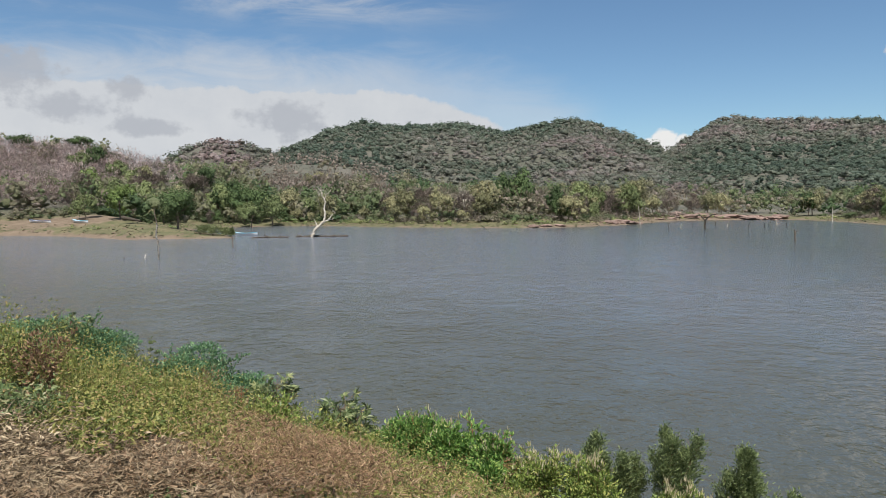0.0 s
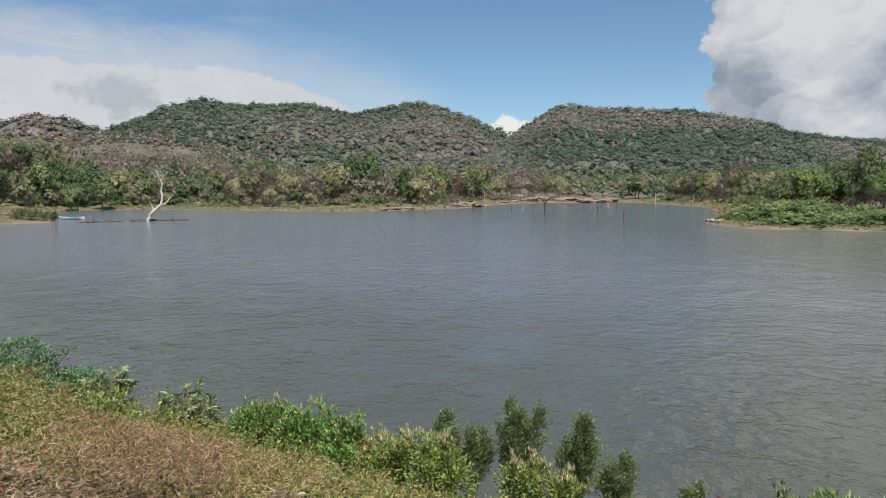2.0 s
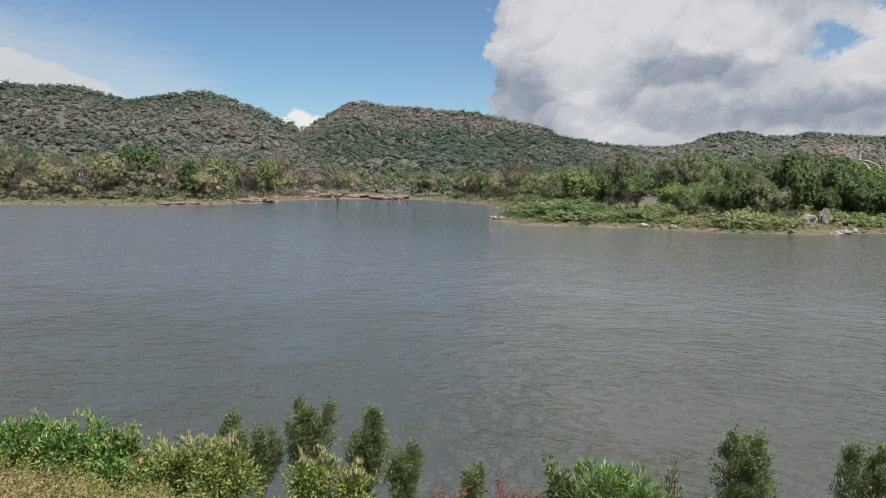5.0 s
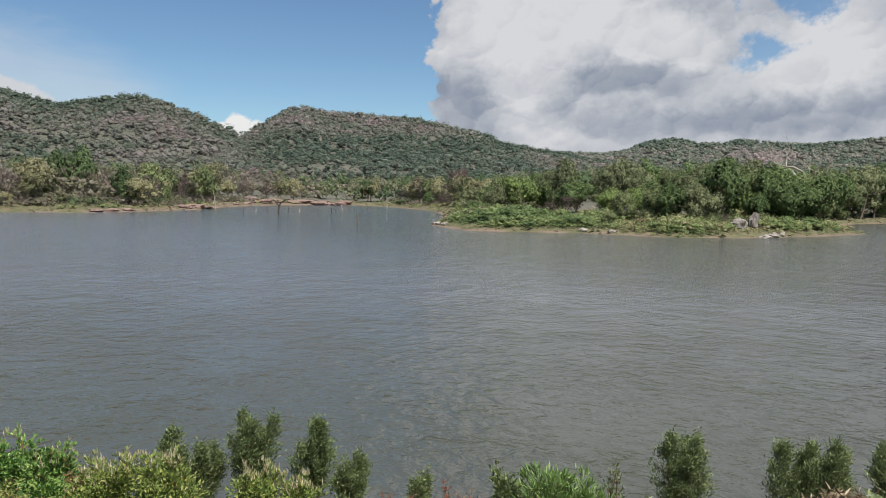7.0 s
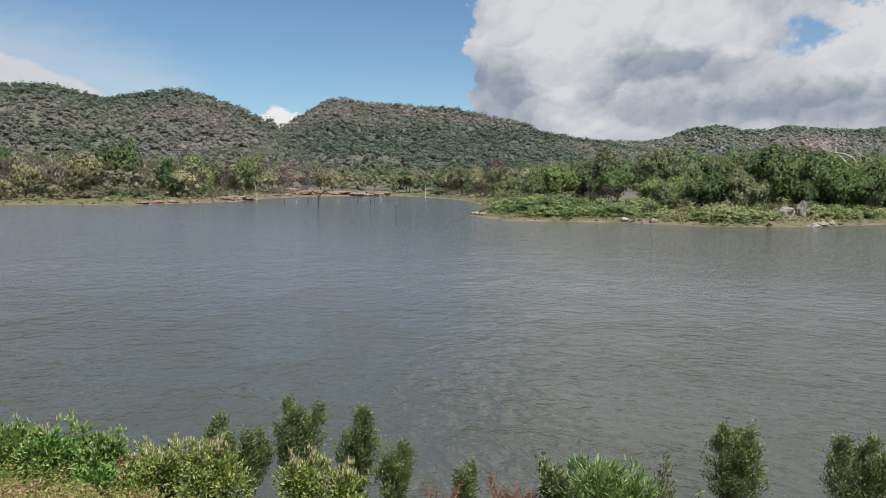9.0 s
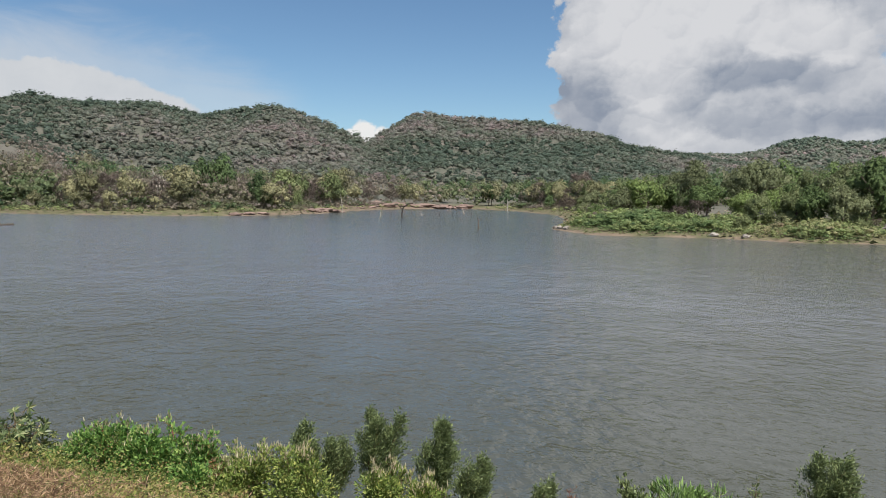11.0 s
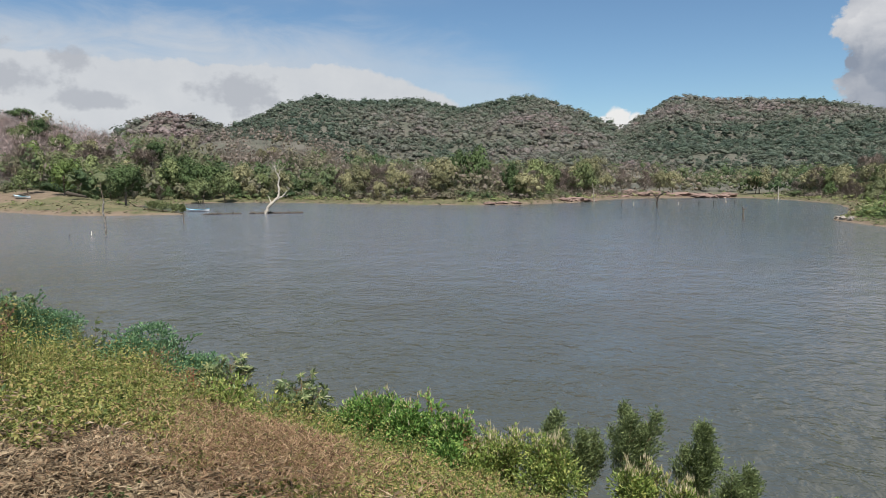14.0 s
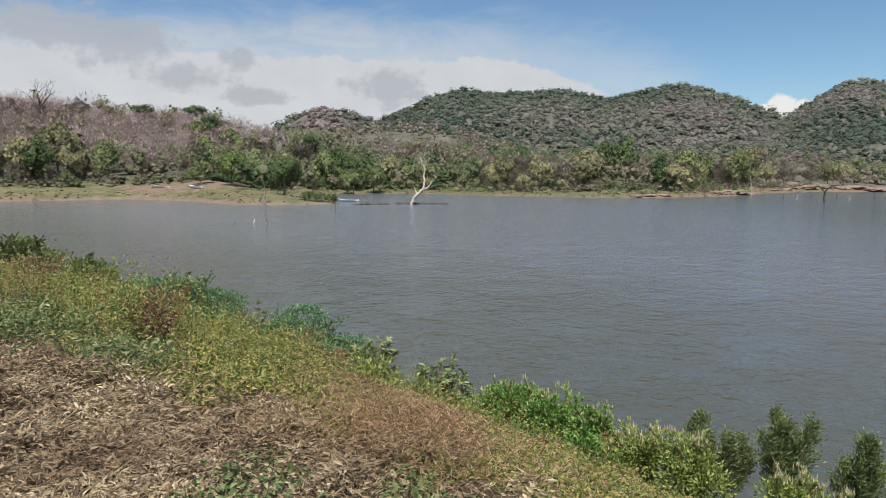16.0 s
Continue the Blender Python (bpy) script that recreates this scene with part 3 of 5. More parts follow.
def tree_thing(kind, label, mat, h, width, crown_low=0.25, n=1500, lumps=14, flat=0.8, twiggy=False, size=0.05, seed=0, name="tree", stout=0.022, bulk=1.0, level=1, fill=0.5):
    r = np.random.default_rng(seed)
    root = tagged(new(name), label, kind)
    v, f = limbs(r, h, width, crown_low, stout, 9 if twiggy else 6)
    mesh_part("trunk", np_mesh("trunk", v, f, BARK, True), root)
    v, f, nrm = crown_shape(r, n, lumps, flat, twiggy, size, level, fill, bulk)
    v = v * np.array([width, width, h * (1 - crown_low)]) + np.array([0, 0, h * crown_low])
    tagged(mesh_part("crown", np_mesh("crown", v, f, mat, True, normals=nrm), root), kind="stuff")
    root.empty_display_size = 0.5
    return root


def put(proto, x, y, s=1.0, sz=None, turn=None, sink=0.1):
    z = ground_at(x, y) - sink
    m = pose(x, y, z, 0, 0, turn if turn is not None else rng.uniform(0, 360)) @ Matrix.Diagonal((s, s, sz or s, 1))
    return copy_thing(proto, m)


PROTO = {
    "dark": [tree_thing("tree", "dark green broad-leaved tree with a dense rounded crown", L_DARK, 11, 9, 0.08, 2300, 30, 0.95, seed=s, size=0.041, bulk=1.0, level=2) for s in (1, 2)],
    "mid": [tree_thing("tree", "green broad-leaved tree with a full crown", L_MID, 10, 8, 0.06, 2100, 28, 0.95, seed=s, size=0.041, bulk=1.0, level=2) for s in (3, 4, 5)],
    "light": [tree_thing("tree", "light green leafy tree with a rounded crown", L_LIGHT, 9, 8.5, 0.04, 2000, 24, 0.95, seed=s, size=0.041, bulk=1.15) for s in (6, 7)],
    "pale": [tree_thing("tree", "pale olive tree with a thin spreading crown", L_SAGE, 10, 8, 0.1, 1900, 26, 0.95, seed=s, size=0.041, bulk=0.95, fill=0.5) for s in (8, 9)],
    "dry": [tree_thing("tree", "leafless grey-brown tree with fine dry twigs", L_DRY, 9, 7, 0.08, 2200, 26, 0.95, True, seed=s, bulk=0.9, fill=0) for s in (10, 11)],
}
FAR = {
    "dark": [tree_thing("tree", "dark green broad-leaved tree with a dense rounded crown", L_DEEP, 11, 9, 0.08, 1050, 24, 0.95, seed=s, size=0.059, bulk=1.2) for s in (21, 22)],
    "mid": [tree_thing("tree", "green broad-leaved tree with a full crown", L_OLIVE, 10, 8.5, 0.06, 1050, 22, 0.95, seed=s, size=0.059, bulk=1.15) for s in (23, 24, 25)],
    "light": [tree_thing("tree", "light green leafy tree with a rounded crown", L_LIGHT, 9, 8.5, 0.05, 1050, 22, 0.95, seed=s, size=0.059, bulk=1.15) for s in (26, 27)],
    "pale": [tree_thing("tree", "khaki-green tree with a thin spreading crown", L_PALE, 10, 9, 0.1, 1050, 24, 0.9, seed=s, size=0.05, bulk=1.0, fill=0.5) for s in (28, 29, 30)],
    "dry": [tree_thing("tree", "leafless grey-brown tree with fine dry twigs", L_DRY, 9, 8, 0.08, 1700, 26, 0.95, True, seed=s, size=0.06, bulk=0.9, fill=0) for s in (31, 32, 33)],
    "lone": [tree_thing("tree", "dark green tree with a round crown on a short bare trunk", L_DEEP, 10, 9.2, 0.2, 1900, 28, 0.9, seed=43, size=0.045, bulk=1.2, stout=0.03)],
    "umbrella": [tree_thing("tree", "dark green tree with a flat umbrella crown", L_DEEP, 11, 12, 0.3, 1000, 22, 0.6, seed=s, size=0.05, bulk=0.95, stout=0.02) for s in (41, 42)],
}
GROUPS = {"far": "trees along the far shore", "spit": "trees on the wooded point", "left": "trees at the foot of the brown hill"}


def plant(kind, x, y, s=1.0, sz=None, group="far"):
    protos = (PROTO if group == "spit" else FAR)[kind]
    return tagged(put(protos[rng.integers(len(protos))], x, y, s, sz, sink=1.1 if group == "spit" else 0.3), group=GROUPS[group])


# trees that stand out
plant("dark", 27, 246, 1.25, 1.5)
plant("dark", 21, 249, 1.0, 1.35)
plant("mid", 74, 287, 1.3, 1.35)
plant("pale", 41, 226, 1.15, 0.9)
plant("lone", -56, 151, 0.95, 0.92, "left")
plant("light", -77.5, 172, 1.0, 1.05, "left")
plant("mid", -88, 176, 0.8, 0.62, "left")
plant("light", 99, 121, 1.3, 1.2, "spit")
plant("pale", 110, 104, 1.4, 1.15, "spit")
plant("dark", 112, 70, 1.05, 1.0, "spit")
plant("mid", 104, 79, 1.1, 1.0, "spit")

plant("dry", -72, 250, 0.45, 0.4)
plant("dry", 87, 98, 0.6, 0.42, "spit")
plant("dry", 92, 99, 0.6, 0.5, "spit")
plant("dry", 108, 116, 0.9, 1.0, "spit")
plant("light", 122, 92, 0.8, 0.7, "spit")
for kind, x, y, sc in (("dark", 117, 66, 0.95), ("mid", 121, 69, 1.05), ("mid", 113, 75, 1.1), ("dark", 124, 75, 1.15), ("pale", 119, 80, 1.2), ("mid", 128, 80, 1.2), ("dark", 133, 85, 1.1),
                       ("mid", 126, 88, 1.2), ("light", 116, 88, 1.1), ("dark", 140, 90, 1.2), ("mid", 148, 92, 1.2), ("mid", 156, 94, 1.1), ("dark", 165, 94, 1.1), ("mid", 175, 96, 1.2), ("dark", 186, 96, 1.2), ("mid", 136, 80, 1.15), ("dark", 146, 84, 1.2), ("mid", 154, 87, 1.3), ("dark", 163, 88, 1.25), ("mid", 172, 90, 1.35), ("pale", 181, 91, 1.4),
                       ("dark", 190, 92, 1.4), ("mid", 199, 92, 1.45), ("dark", 209, 91, 1.5), ("mid", 220, 90, 1.5), ("dark", 231, 88, 1.5), ("mid", 240, 86, 1.5)):
    plant(kind, x, y, sc, sc, "spit")
# tall trees on top of the brown hill and down its green side
for kind, az_, rad, sc in (("dry", -38.6, 310, 0.9), ("umbrella", -30.3, 326, 1.05), ("umbrella", -26.7, 328, 1.1), ("umbrella", -24.9, 322, 0.7), ("dry", -34.5, 318, 1.1), ("mid", -31.8, 320, 0.6), ("dark", -25.8, 300, 1.05), ("mid", -26.9, 292, 1.0),
                           ("mid", -24.4, 285, 1.0), ("light", -26.3, 262, 1.05), ("mid", -25.0, 250, 1.0), ("mid", -27.2, 238, 0.8), ("mid", -23.4, 265, 1.1), ("pale", -22.6, 282, 1.0), ("dry", -21.6, 270, 1.1), ("mid", -22.0, 250, 1.0), ("mid", -19.6, 275, 1.0), ("dark", -18.4, 290, 1.1),
                           ("dark", -17.2, 262, 1.2), ("dark", -15.6, 255, 1.25), ("dark", -14.4, 262, 1.15), ("mid", -13.4, 250, 1.1), ("dark", -16.4, 275, 1.1), ("mid", -15.0, 240, 1.0), ("dark", -8.9, 322, 0.75), ("dark", -8.3, 320, 0.7), ("pale", -9.6, 345, 0.9), ("pale", -10.6, 340, 0.9)):
    plant(kind, rad * math.sin(radians(az_)), rad * math.cos(radians(az_)), sc, sc * (0.8 if kind == "umbrella" else 1.0), "left")
for k in range(16):
    az_, rad, sc = -41.5 + k * 1.15 + rng.uniform(-0.4, 0.4), rng.uniform(300, 332), rng.uniform(0.5, 0.95)
    plant(rng.choice(["dry", "pale", "mid"], p=[0.6, 0.25, 0.15]), rad * math.sin(radians(az_)), rad * math.cos(radians(az_)), sc, sc * 0.9, "left")

# the rows behind the shore
for i, (ax, ay) in enumerate(LAKE[:42]):
    bx, by = LAKE[i + 1]
    along = math.hypot(bx - ax, by - ay)
    nx, ny = -(by - ay) / along, (bx - ax) / along
    spit = 26 <= i <= 41
    left = i <= 11
    for row, back in enumerate((11, 18, 26) if not spit else (9, 14, 22)):
        step = (4.5, 6.0, 7.0)[row] * (0.9 if spit else 1.15)
        k = max(1, int(along / step))
        for q in range(k):
            t = (q + rng.uniform(0.1, 0.9)) / k
            g = back + rng.uniform(-2.5, 3.5) + (5 if left and i < 6 else 0)
            x, y = ax + (bx - ax) * t + nx * g, ay + (by - ay) * t + ny * g
            if float(shore_distance(np.array([x]), np.array([y]))[0]) < 6.5 or rng.random() < 0.1:
                continue
            if 6 <= i <= 9 or (i == 5 and row < 2) or (20 <= i <= 24 and row == 0) or (row == 2 and rng.random() < 0.5):
                continue
            if math.hypot((x + 91) / 24, (y - 173) / 14) < 1 or math.hypot(x + 58, y - 157) < 15:
                continue
            bearing, out_by = math.degrees(math.atan2(x, y)), math.hypot(x, y)
            if any(abs(bearing - b) < w and out_by < r_out for b, w, r_out in ((6.0, 2.2, 243), (14.5, 1.5, 285), (10.3, 1.2, 224), (39.4, 2.0, 158), (42.3, 1.2, 140))):
                continue
            if spit:
                kind = rng.choice(["mid", "dark", "light", "pale", "dry"], p=[0.34, 0.18, 0.22, 0.21, 0.05])
            elif left:
                kind = rng.choice(["mid", "dark", "dry", "light", "pale"], p=[0.26, 0.06, 0.30, 0.0, 0.38] if i < 6 else [0.46, 0.16, 0.16, 0.0, 0.22])
            else:
                kind = rng.choice(["mid", "dark", "dry", "pale", "light"], p=[0.14, 0.09, 0.33, 0.44, 0.0])
            tall = (rng.uniform(0.3, 0.5), rng.uniform(0.65, 0.9), rng.uniform(0.75, 1.3))[row] * (1.0 if spit else 1.28)
            plant(kind, x, y, tall * rng.uniform(0.8, 1.05) * (1.0 if spit else 1.12), tall * (0.95 if spit else 1.1), "spit" if spit else "left" if left else "far")

# the wood behind the point
for k in range(46):
    az_, rad = rng.uniform(35, 67), rng.uniform(128, 205)
    x, y = rad * math.sin(radians(az_)), rad * math.cos(radians(az_))
    if float(shore_distance(np.array([x]), np.array([y]))[0]) > 17:
        sc = rng.uniform(0.8, 1.0 if az_ < 47 else 1.3)
        plant(rng.choice(["mid", "dark", "light", "pale", "dry"], p=[0.30, 0.20, 0.10, 0.26, 0.14]), x, y, sc, sc * rng.uniform(0.72, 1.2), "spit")

for protos in (*PROTO.values(), *FAR.values()):
    for o in protos:
        for c in (o, *o.children_recursive):
            bpy.data.objects.remove(c)

# ------------------------------------------------------------ woods on the hills


def woods(name, label, xs, ys, hs, ws, tint, n_leaf, protos, size, dry_share, mat=None, lumps=7, bulk=1.0, fill=0.68, hollow=0.2):
    """Many far crowns as one mesh."""
    r = np.random.default_rng(len(xs))
    leafy = [crown_shape(r, n_leaf, lumps, 0.85, False, size, 1, fill, bulk, hollow) for _ in range(protos)]
    bare = [crown_shape(r, int(n_leaf * 1.3), lumps, 0.9, True, size * 0.85, 1, fill * 0.6, bulk, hollow) for _ in range(protos)]
    zs = height(xs, ys)
    vs, fs, ts, ns, k = [], [], [], [], 0
    dry = (tint > 0.66) & (r.random(len(xs)) < dry_share)
    which = r.integers(0, protos, len(xs))
    for p in range(protos):
        for is_dry, shapes in ((False, leafy), (True, bare)):
            sel = np.nonzero((which == p) & (dry == is_dry))[0]
            if not len(sel):
                continue
            v, f, nrm = shapes[p]
            a_ = r.uniform(0, 2 * math.pi, len(sel))
            c_, s_ = np.cos(a_)[:, None], np.sin(a_)[:, None]
            x = (v[:, 0] * c_ - v[:, 1] * s_) * ws[sel][:, None] + xs[sel][:, None]
            y = (v[:, 0] * s_ + v[:, 1] * c_) * ws[sel][:, None] + ys[sel][:, None]
            z = (v[:, 2] * 1.15 - 0.15) * hs[sel][:, None] + zs[sel][:, None]
            vs.append(np.stack([x, y, z], -1).reshape(-1, 3))
            ns.append(np.stack([nrm[:, 0] * c_ - nrm[:, 1] * s_, nrm[:, 0] * s_ + nrm[:, 1] * c_, np.repeat(nrm[None, :, 2], len(sel), 0)], -1).reshape(-1, 3))
            fs.append((f[None] + (np.arange(len(sel)) * len(v))[:, None, None] + k).reshape(-1, 3))
            ts.append(np.repeat(tint[sel], len(v)))
            k += len(sel) * len(v)
    me = np_mesh(name, np.vstack(vs), np.vstack(fs), mat or L_WOOD, True, {"tint": np.concatenate(ts)}, np.vstack(ns))
    tagged(new(name, me), label, "forest", kind="stuff")


def scatter(count, r0, r1, a0, a1, r):
    rad = np.sqrt(r.uniform(r0 * r0, r1 * r1, count))
    az_ = np.radians(r.uniform(a0, a1, count))
    return rad * np.sin(az_), rad * np.cos(az_)


def tints(xs, ys, r, size, dryness):
    n = rugged(xs, ys, size, 4, 31)
    return np.clip(0.36 + dryness + n * 1.5 + r.normal(0, 0.17, len(xs)), 0, 1)


r_ = np.random.default_rng(3)
near, far = scatter(4200, 130, 350, -50, 72, r_), scatter(1700, 350, 560, -50, 72, r_)
x, y = np.concatenate([near[0], far[0]]), np.concatenate([near[1], far[1]])
d = shore_distance(x, y)
az_ = np.degrees(np.arctan2(x, y))
keep = (d > np.where((az_ < -10) & (az_ > -24), 11, 20)) & ((az_ < 30) | (np.hypot(x, y) > 215)) & (np.hypot((x + 92) / 22, (y - 176) / 13) > 1) & ((az_ > -20) | (d < 40) | (r_.random(len(x)) < 0.12)) & ((np.hypot(x, y) < 470) | (az_ > 14))
x, y, d, az_ = x[keep], y[keep], d[keep], az_[keep]
dryness = np.where(az_ < -22, 0.36, np.where(az_ < -4, 0.34, np.where(az_ < 22, 0.20, -0.04)))
dryness = np.where((d < 50) & (az_ < -4), dryness - 0.3, dryness) + 0.3 * ((az_ > -14) & (az_ < -4) & (np.hypot(x, y) > 300))
woods("woods", "dry-season woodland of green and leafless trees", x, y, r_.uniform(5.5, 11.0, len(x)), r_.uniform(8, 13, len(x)), tints(x, y, r_, 60, dryness), 52, 10, 0.1, 1.0, None, 4, 1.3, 0.5)
# leafless wood on the brown hill
x, y = scatter(3900, 185, 350, -50, -19, r_)
keep = (shore_distance(x, y) > 36) & (r_.random(len(x)) < np.clip((-19 - np.degrees(np.arctan2(x, y))) / 8, 0.2, 1))
x, y = x[keep], y[keep]
woods("leafless_wood", "dense leafless grey-brown wood on the hillside", x, y, r_.uniform(3.6, 8.4, len(x)), r_.uniform(6, 11, len(x)), np.clip(r_.normal(0.82, 0.12, len(x)) + rugged(x, y, 30, 3, 8) * 0.9, 0.67, 1), 62, 10, 0.085, 1.0, L_TWIG, 8, 1.0, 0, 0.12)


def facing(x, y, past=45):
    """Places on the lake's side of the ridges."""
    az_ = np.degrees(np.arctan2(x, y))
    return np.hypot(x, y) < np.interp(az_, (15.5, 18.5, 42, 45), (980, 1120, 1120, 1700)) + past


x, y = scatter(32000, 540, 1250, -32, 64, r_)
keep = (height(x, y) > 6) & facing(x, y)
x, y = x[keep], y[keep]
az_, z_ = np.degrees(np.arctan2(x, y)), height(x, y)
bare_share = np.clip(rugged(x, y, 170, 4, 31) * 3.2 + 0.22, 0, 1) ** 1.4 * 0.6 + 0.12 * np.exp(-(((az_ - 11) / 4) ** 2) - ((z_ - 62) / 22) ** 2) + 0.6 * np.exp(-(((az_ - 30) / 6) ** 2) - ((z_ - 100) / 20) ** 2) + 0.8 * np.exp(-(((az_ + 17) / 3.4) ** 2)) * (np.hypot(x, y) < 800)
wide = np.clip(np.exp(r_.normal(2.18, 0.3, len(x))), 5.5, 16)
woods("hill_forest", "mixed green and grey-brown forest covering the hills", x, y, wide * r_.uniform(0.35, 0.62, len(x)), wide, np.clip(0.12 + bare_share * 0.85 + rugged(x, y, 45, 3, 19) * 0.6 + r_.normal(0.0, 0.09, len(x)), 0, 1), 13, 16, 0.17, 0.0, L_HAZY_HILL, 1, 2.2, 0.66, 0.05)
# the farthest crowns share the haze-tinted hill colours
x, y = scatter(6500, 1250, 1760, 34, 74, r_)
woods("distant_forest", "green forest on the distant hills, haze tint in its colour", x, y, r_.uniform(6, 9, len(x)), r_.uniform(10, 17, len(x)), np.clip(tints(x, y, r_, 160, -0.06), 0, 1), 9, 8, 0.19, 0.0, L_HAZY_HILL, 1, 2.1, 0.7, 0.05)
# low scrub between the water and the trees
x, y = scatter(22000, 120, 345, -48, 40, r_)
d = shore_distance(x, y)
keep = (d > 2.0) & (d < 24) & (x * 0.6 + y * 0.8 > 30) & (r_.random(len(x)) < np.clip((d - 1) / 12, 0.15, 0.8)) & (np.hypot((x + 91) / 22, (y - 173) / 11) > 0.9) & ((np.degrees(np.arctan2(x, y)) > -13) | (d > 12) | (d < 5))
x, y, d = x[keep], y[keep], d[keep]
tall = r_.uniform(0.4, 1.9, len(x)) * np.clip(d / 6, 0.35, 1.4)
dry = np.interp(np.degrees(np.arctan2(x, y)), (-24, -14, 0, 12, 20), (0.06, 0.1, 0.25, 0.34, 0.42))
tint = tints(x, y, r_, 14, dry)
wide = tall * r_.uniform(1.3, 2.6, len(x))
low = d < 8
woods("shore_scrub", "low green and dry scrub along the lake shore", x[~low], y[~low], tall[~low], wide[~low], tint[~low], 38, 6, 0.10, 0.8, None, 2, 1.6, 0.5)
woods("bank_scrub", "olive and straw-coloured tufts on the lake bank", x[low], y[low], tall[low] * 0.8, wide[low], np.clip(tint[low] * 0.5 + 0.28, 0, 1), 34, 6, 0.11, 0.0, L_SCRUB, 2, 1.6, 0.5)
# lush low growth on the point
x, y = scatter(7500, 75, 150, 28, 70, r_)
d = shore_distance(x, y)
keep = (d > -0.1) & (d < 18) & (x * 0.6 + y * 0.8 > 30)
x, y, d = x[keep], y[keep], d[keep]
tall = r_.uniform(0.55, 1.7, len(x)) * np.clip(d / 4, 0.3, 1.25) * np.clip(1 + 1.6 * rugged(x, y, 5.0, 3, 12), 0.5, 1.6)
az_ = np.degrees(np.arctan2(x, y))
tall = np.where((az_ > 54.8) & (az_ < 57.5) & (np.hypot(x, y) < 121), tall * 0.35, tall)
woods("point_scrub", "lush green low growth on the wooded point", x, y, tall, tall * r_.uniform(1.4, 2.8, len(x)), tints(x, y, r_, 9, 0.1), 38, 7, 0.082, 0.0, L_SCRUB, 3, 1.3, 0.5)
# grass on the banks
x, y = scatter(60000, 85, 330, -48, 66, r_)
d = shore_distance(x, y)
keep = (d > 0.1) & (d < 9) & (x * 0.6 + y * 0.8 > 30)
x, y, d = x[keep], y[keep], d[keep]
at = np.stack([x, y, height(x, y) - 0.03], -1)
up = np.stack([r_.normal(0, 0.3, len(x)), r_.normal(0, 0.3, len(x)), np.ones(len(x))], -1)
v, f = clumps(at + np.array([0.0, 0.0, 0.08]), up + np.array([0.0, -0.4, 0.6]), 0.75, r_)
L_GRASS = leaf_material("bank grass, green and straw-coloured", ((0, (0.072, 0.084, 0.038)), (0.5, (0.120, 0.116, 0.060)), (1, (0.185, 0.150, 0.095))), 0.3, 0.6, (0.05, (0.165, 0.128, 0.085), 0.4), vary=1.0)
tagged(new("bank_grass", np_mesh("bank_grass", v, f, L_GRASS, True, normals=unit(np.tile((0.0, -0.35, 1.0), (len(v), 1)) + r_.normal(0, 0.2, (len(v), 3))))), "green and straw-coloured grass tufts on the lake banks", "grass", kind="stuff")

# ------------------------------------------------------------ plants on the dam
F_BROAD = leaf_material("bright green broad weed leaves", ((0, (0.070, 0.155, 0.034)), (0.7, (0.150, 0.27, 0.062)), (1, (0.30, 0.36, 0.11))), 0.24, 0.45, vary=0.95)
F_SPIKE = leaf_material("yellow-green weed leaves", ((0, (0.11, 0.17, 0.035)), (0.7, (0.22, 0.28, 0.07)), (1, (0.36, 0.34, 0.11))), 0.24, 0.45, vary=0.95)
F_OLIVE = leaf_material("small olive-green shrub leaves", ((0, (0.085, 0.120, 0.045)), (0.7, (0.155, 0.195, 0.075)), (1, (0.25, 0.28, 0.12))), 0.24, 0.45, vary=0.9)
F_TEAL = leaf_material("bluish green shrub leaves", ((0, (0.066, 0.146, 0.067)), (0.7, (0.132, 0.237, 0.113)), (1, (0.233, 0.323, 0.153))), 0.24, 0.5, vary=0.95)
F_CASTOR = leaf_material("grey-green lobed leaves", ((0, (0.065, 0.10, 0.036)), (0.6, (0.13, 0.17, 0.065)), (1, (0.28, 0.28, 0.13))), 0.24, 0.45, vary=0.95)
F_WILLOW = leaf_material("fresh green narrow leaves", ((0, (0.10, 0.18, 0.045)), (1, (0.23, 0.33, 0.10))), 0.24, 0.45, vary=0.95)
F_WEED = leaf_material("weeds going yellow", ((0, (0.10, 0.138, 0.034)), (0.45, (0.19, 0.215, 0.052)), (0.75, (0.26, 0.25, 0.075)), (1, (0.32, 0.235, 0.10))), 0.24, 0.55, (0.9, (0.25, 0.165, 0.085), 0.08), vary=1.0)
F_HERB = leaf_material("low broad green herb leaves", ((0, (0.083, 0.128, 0.045)), (0.8, (0.165, 0.209, 0.081)), (1, (0.297, 0.266, 0.150))), 0.24, 0.45, vary=1.0)
F_STRAW = leaf_material("cut straw and dried leaves", ((0, (0.099, 0.070, 0.042)), (0.4, (0.236, 0.176, 0.106)), (0.78, (0.365, 0.280, 0.175)), (1, (0.493, 0.402, 0.267))), 0.12, 0.7, (1.1, (0.226, 0.154, 0.092), 0.1), vary=1.0)
F_RUST = leaf_material("rust-brown withered stalks", ((0, (0.12, 0.070, 0.040)), (0.6, (0.265, 0.158, 0.086)), (1, (0.40, 0.285, 0.17))), 0.15, 0.7, vary=1.0)
F_SEED = leaf_material("pale seed heads", ((0, (0.36, 0.30, 0.17)), (1, (0.60, 0.53, 0.36))), 0.2, 0.7, vary=1.0)
F_REDDISH = leaf_material("reddish withering leaves", ((0, (0.16, 0.085, 0.052)), (1, (0.31, 0.20, 0.115))), 0.25, 0.6, vary=1.0)


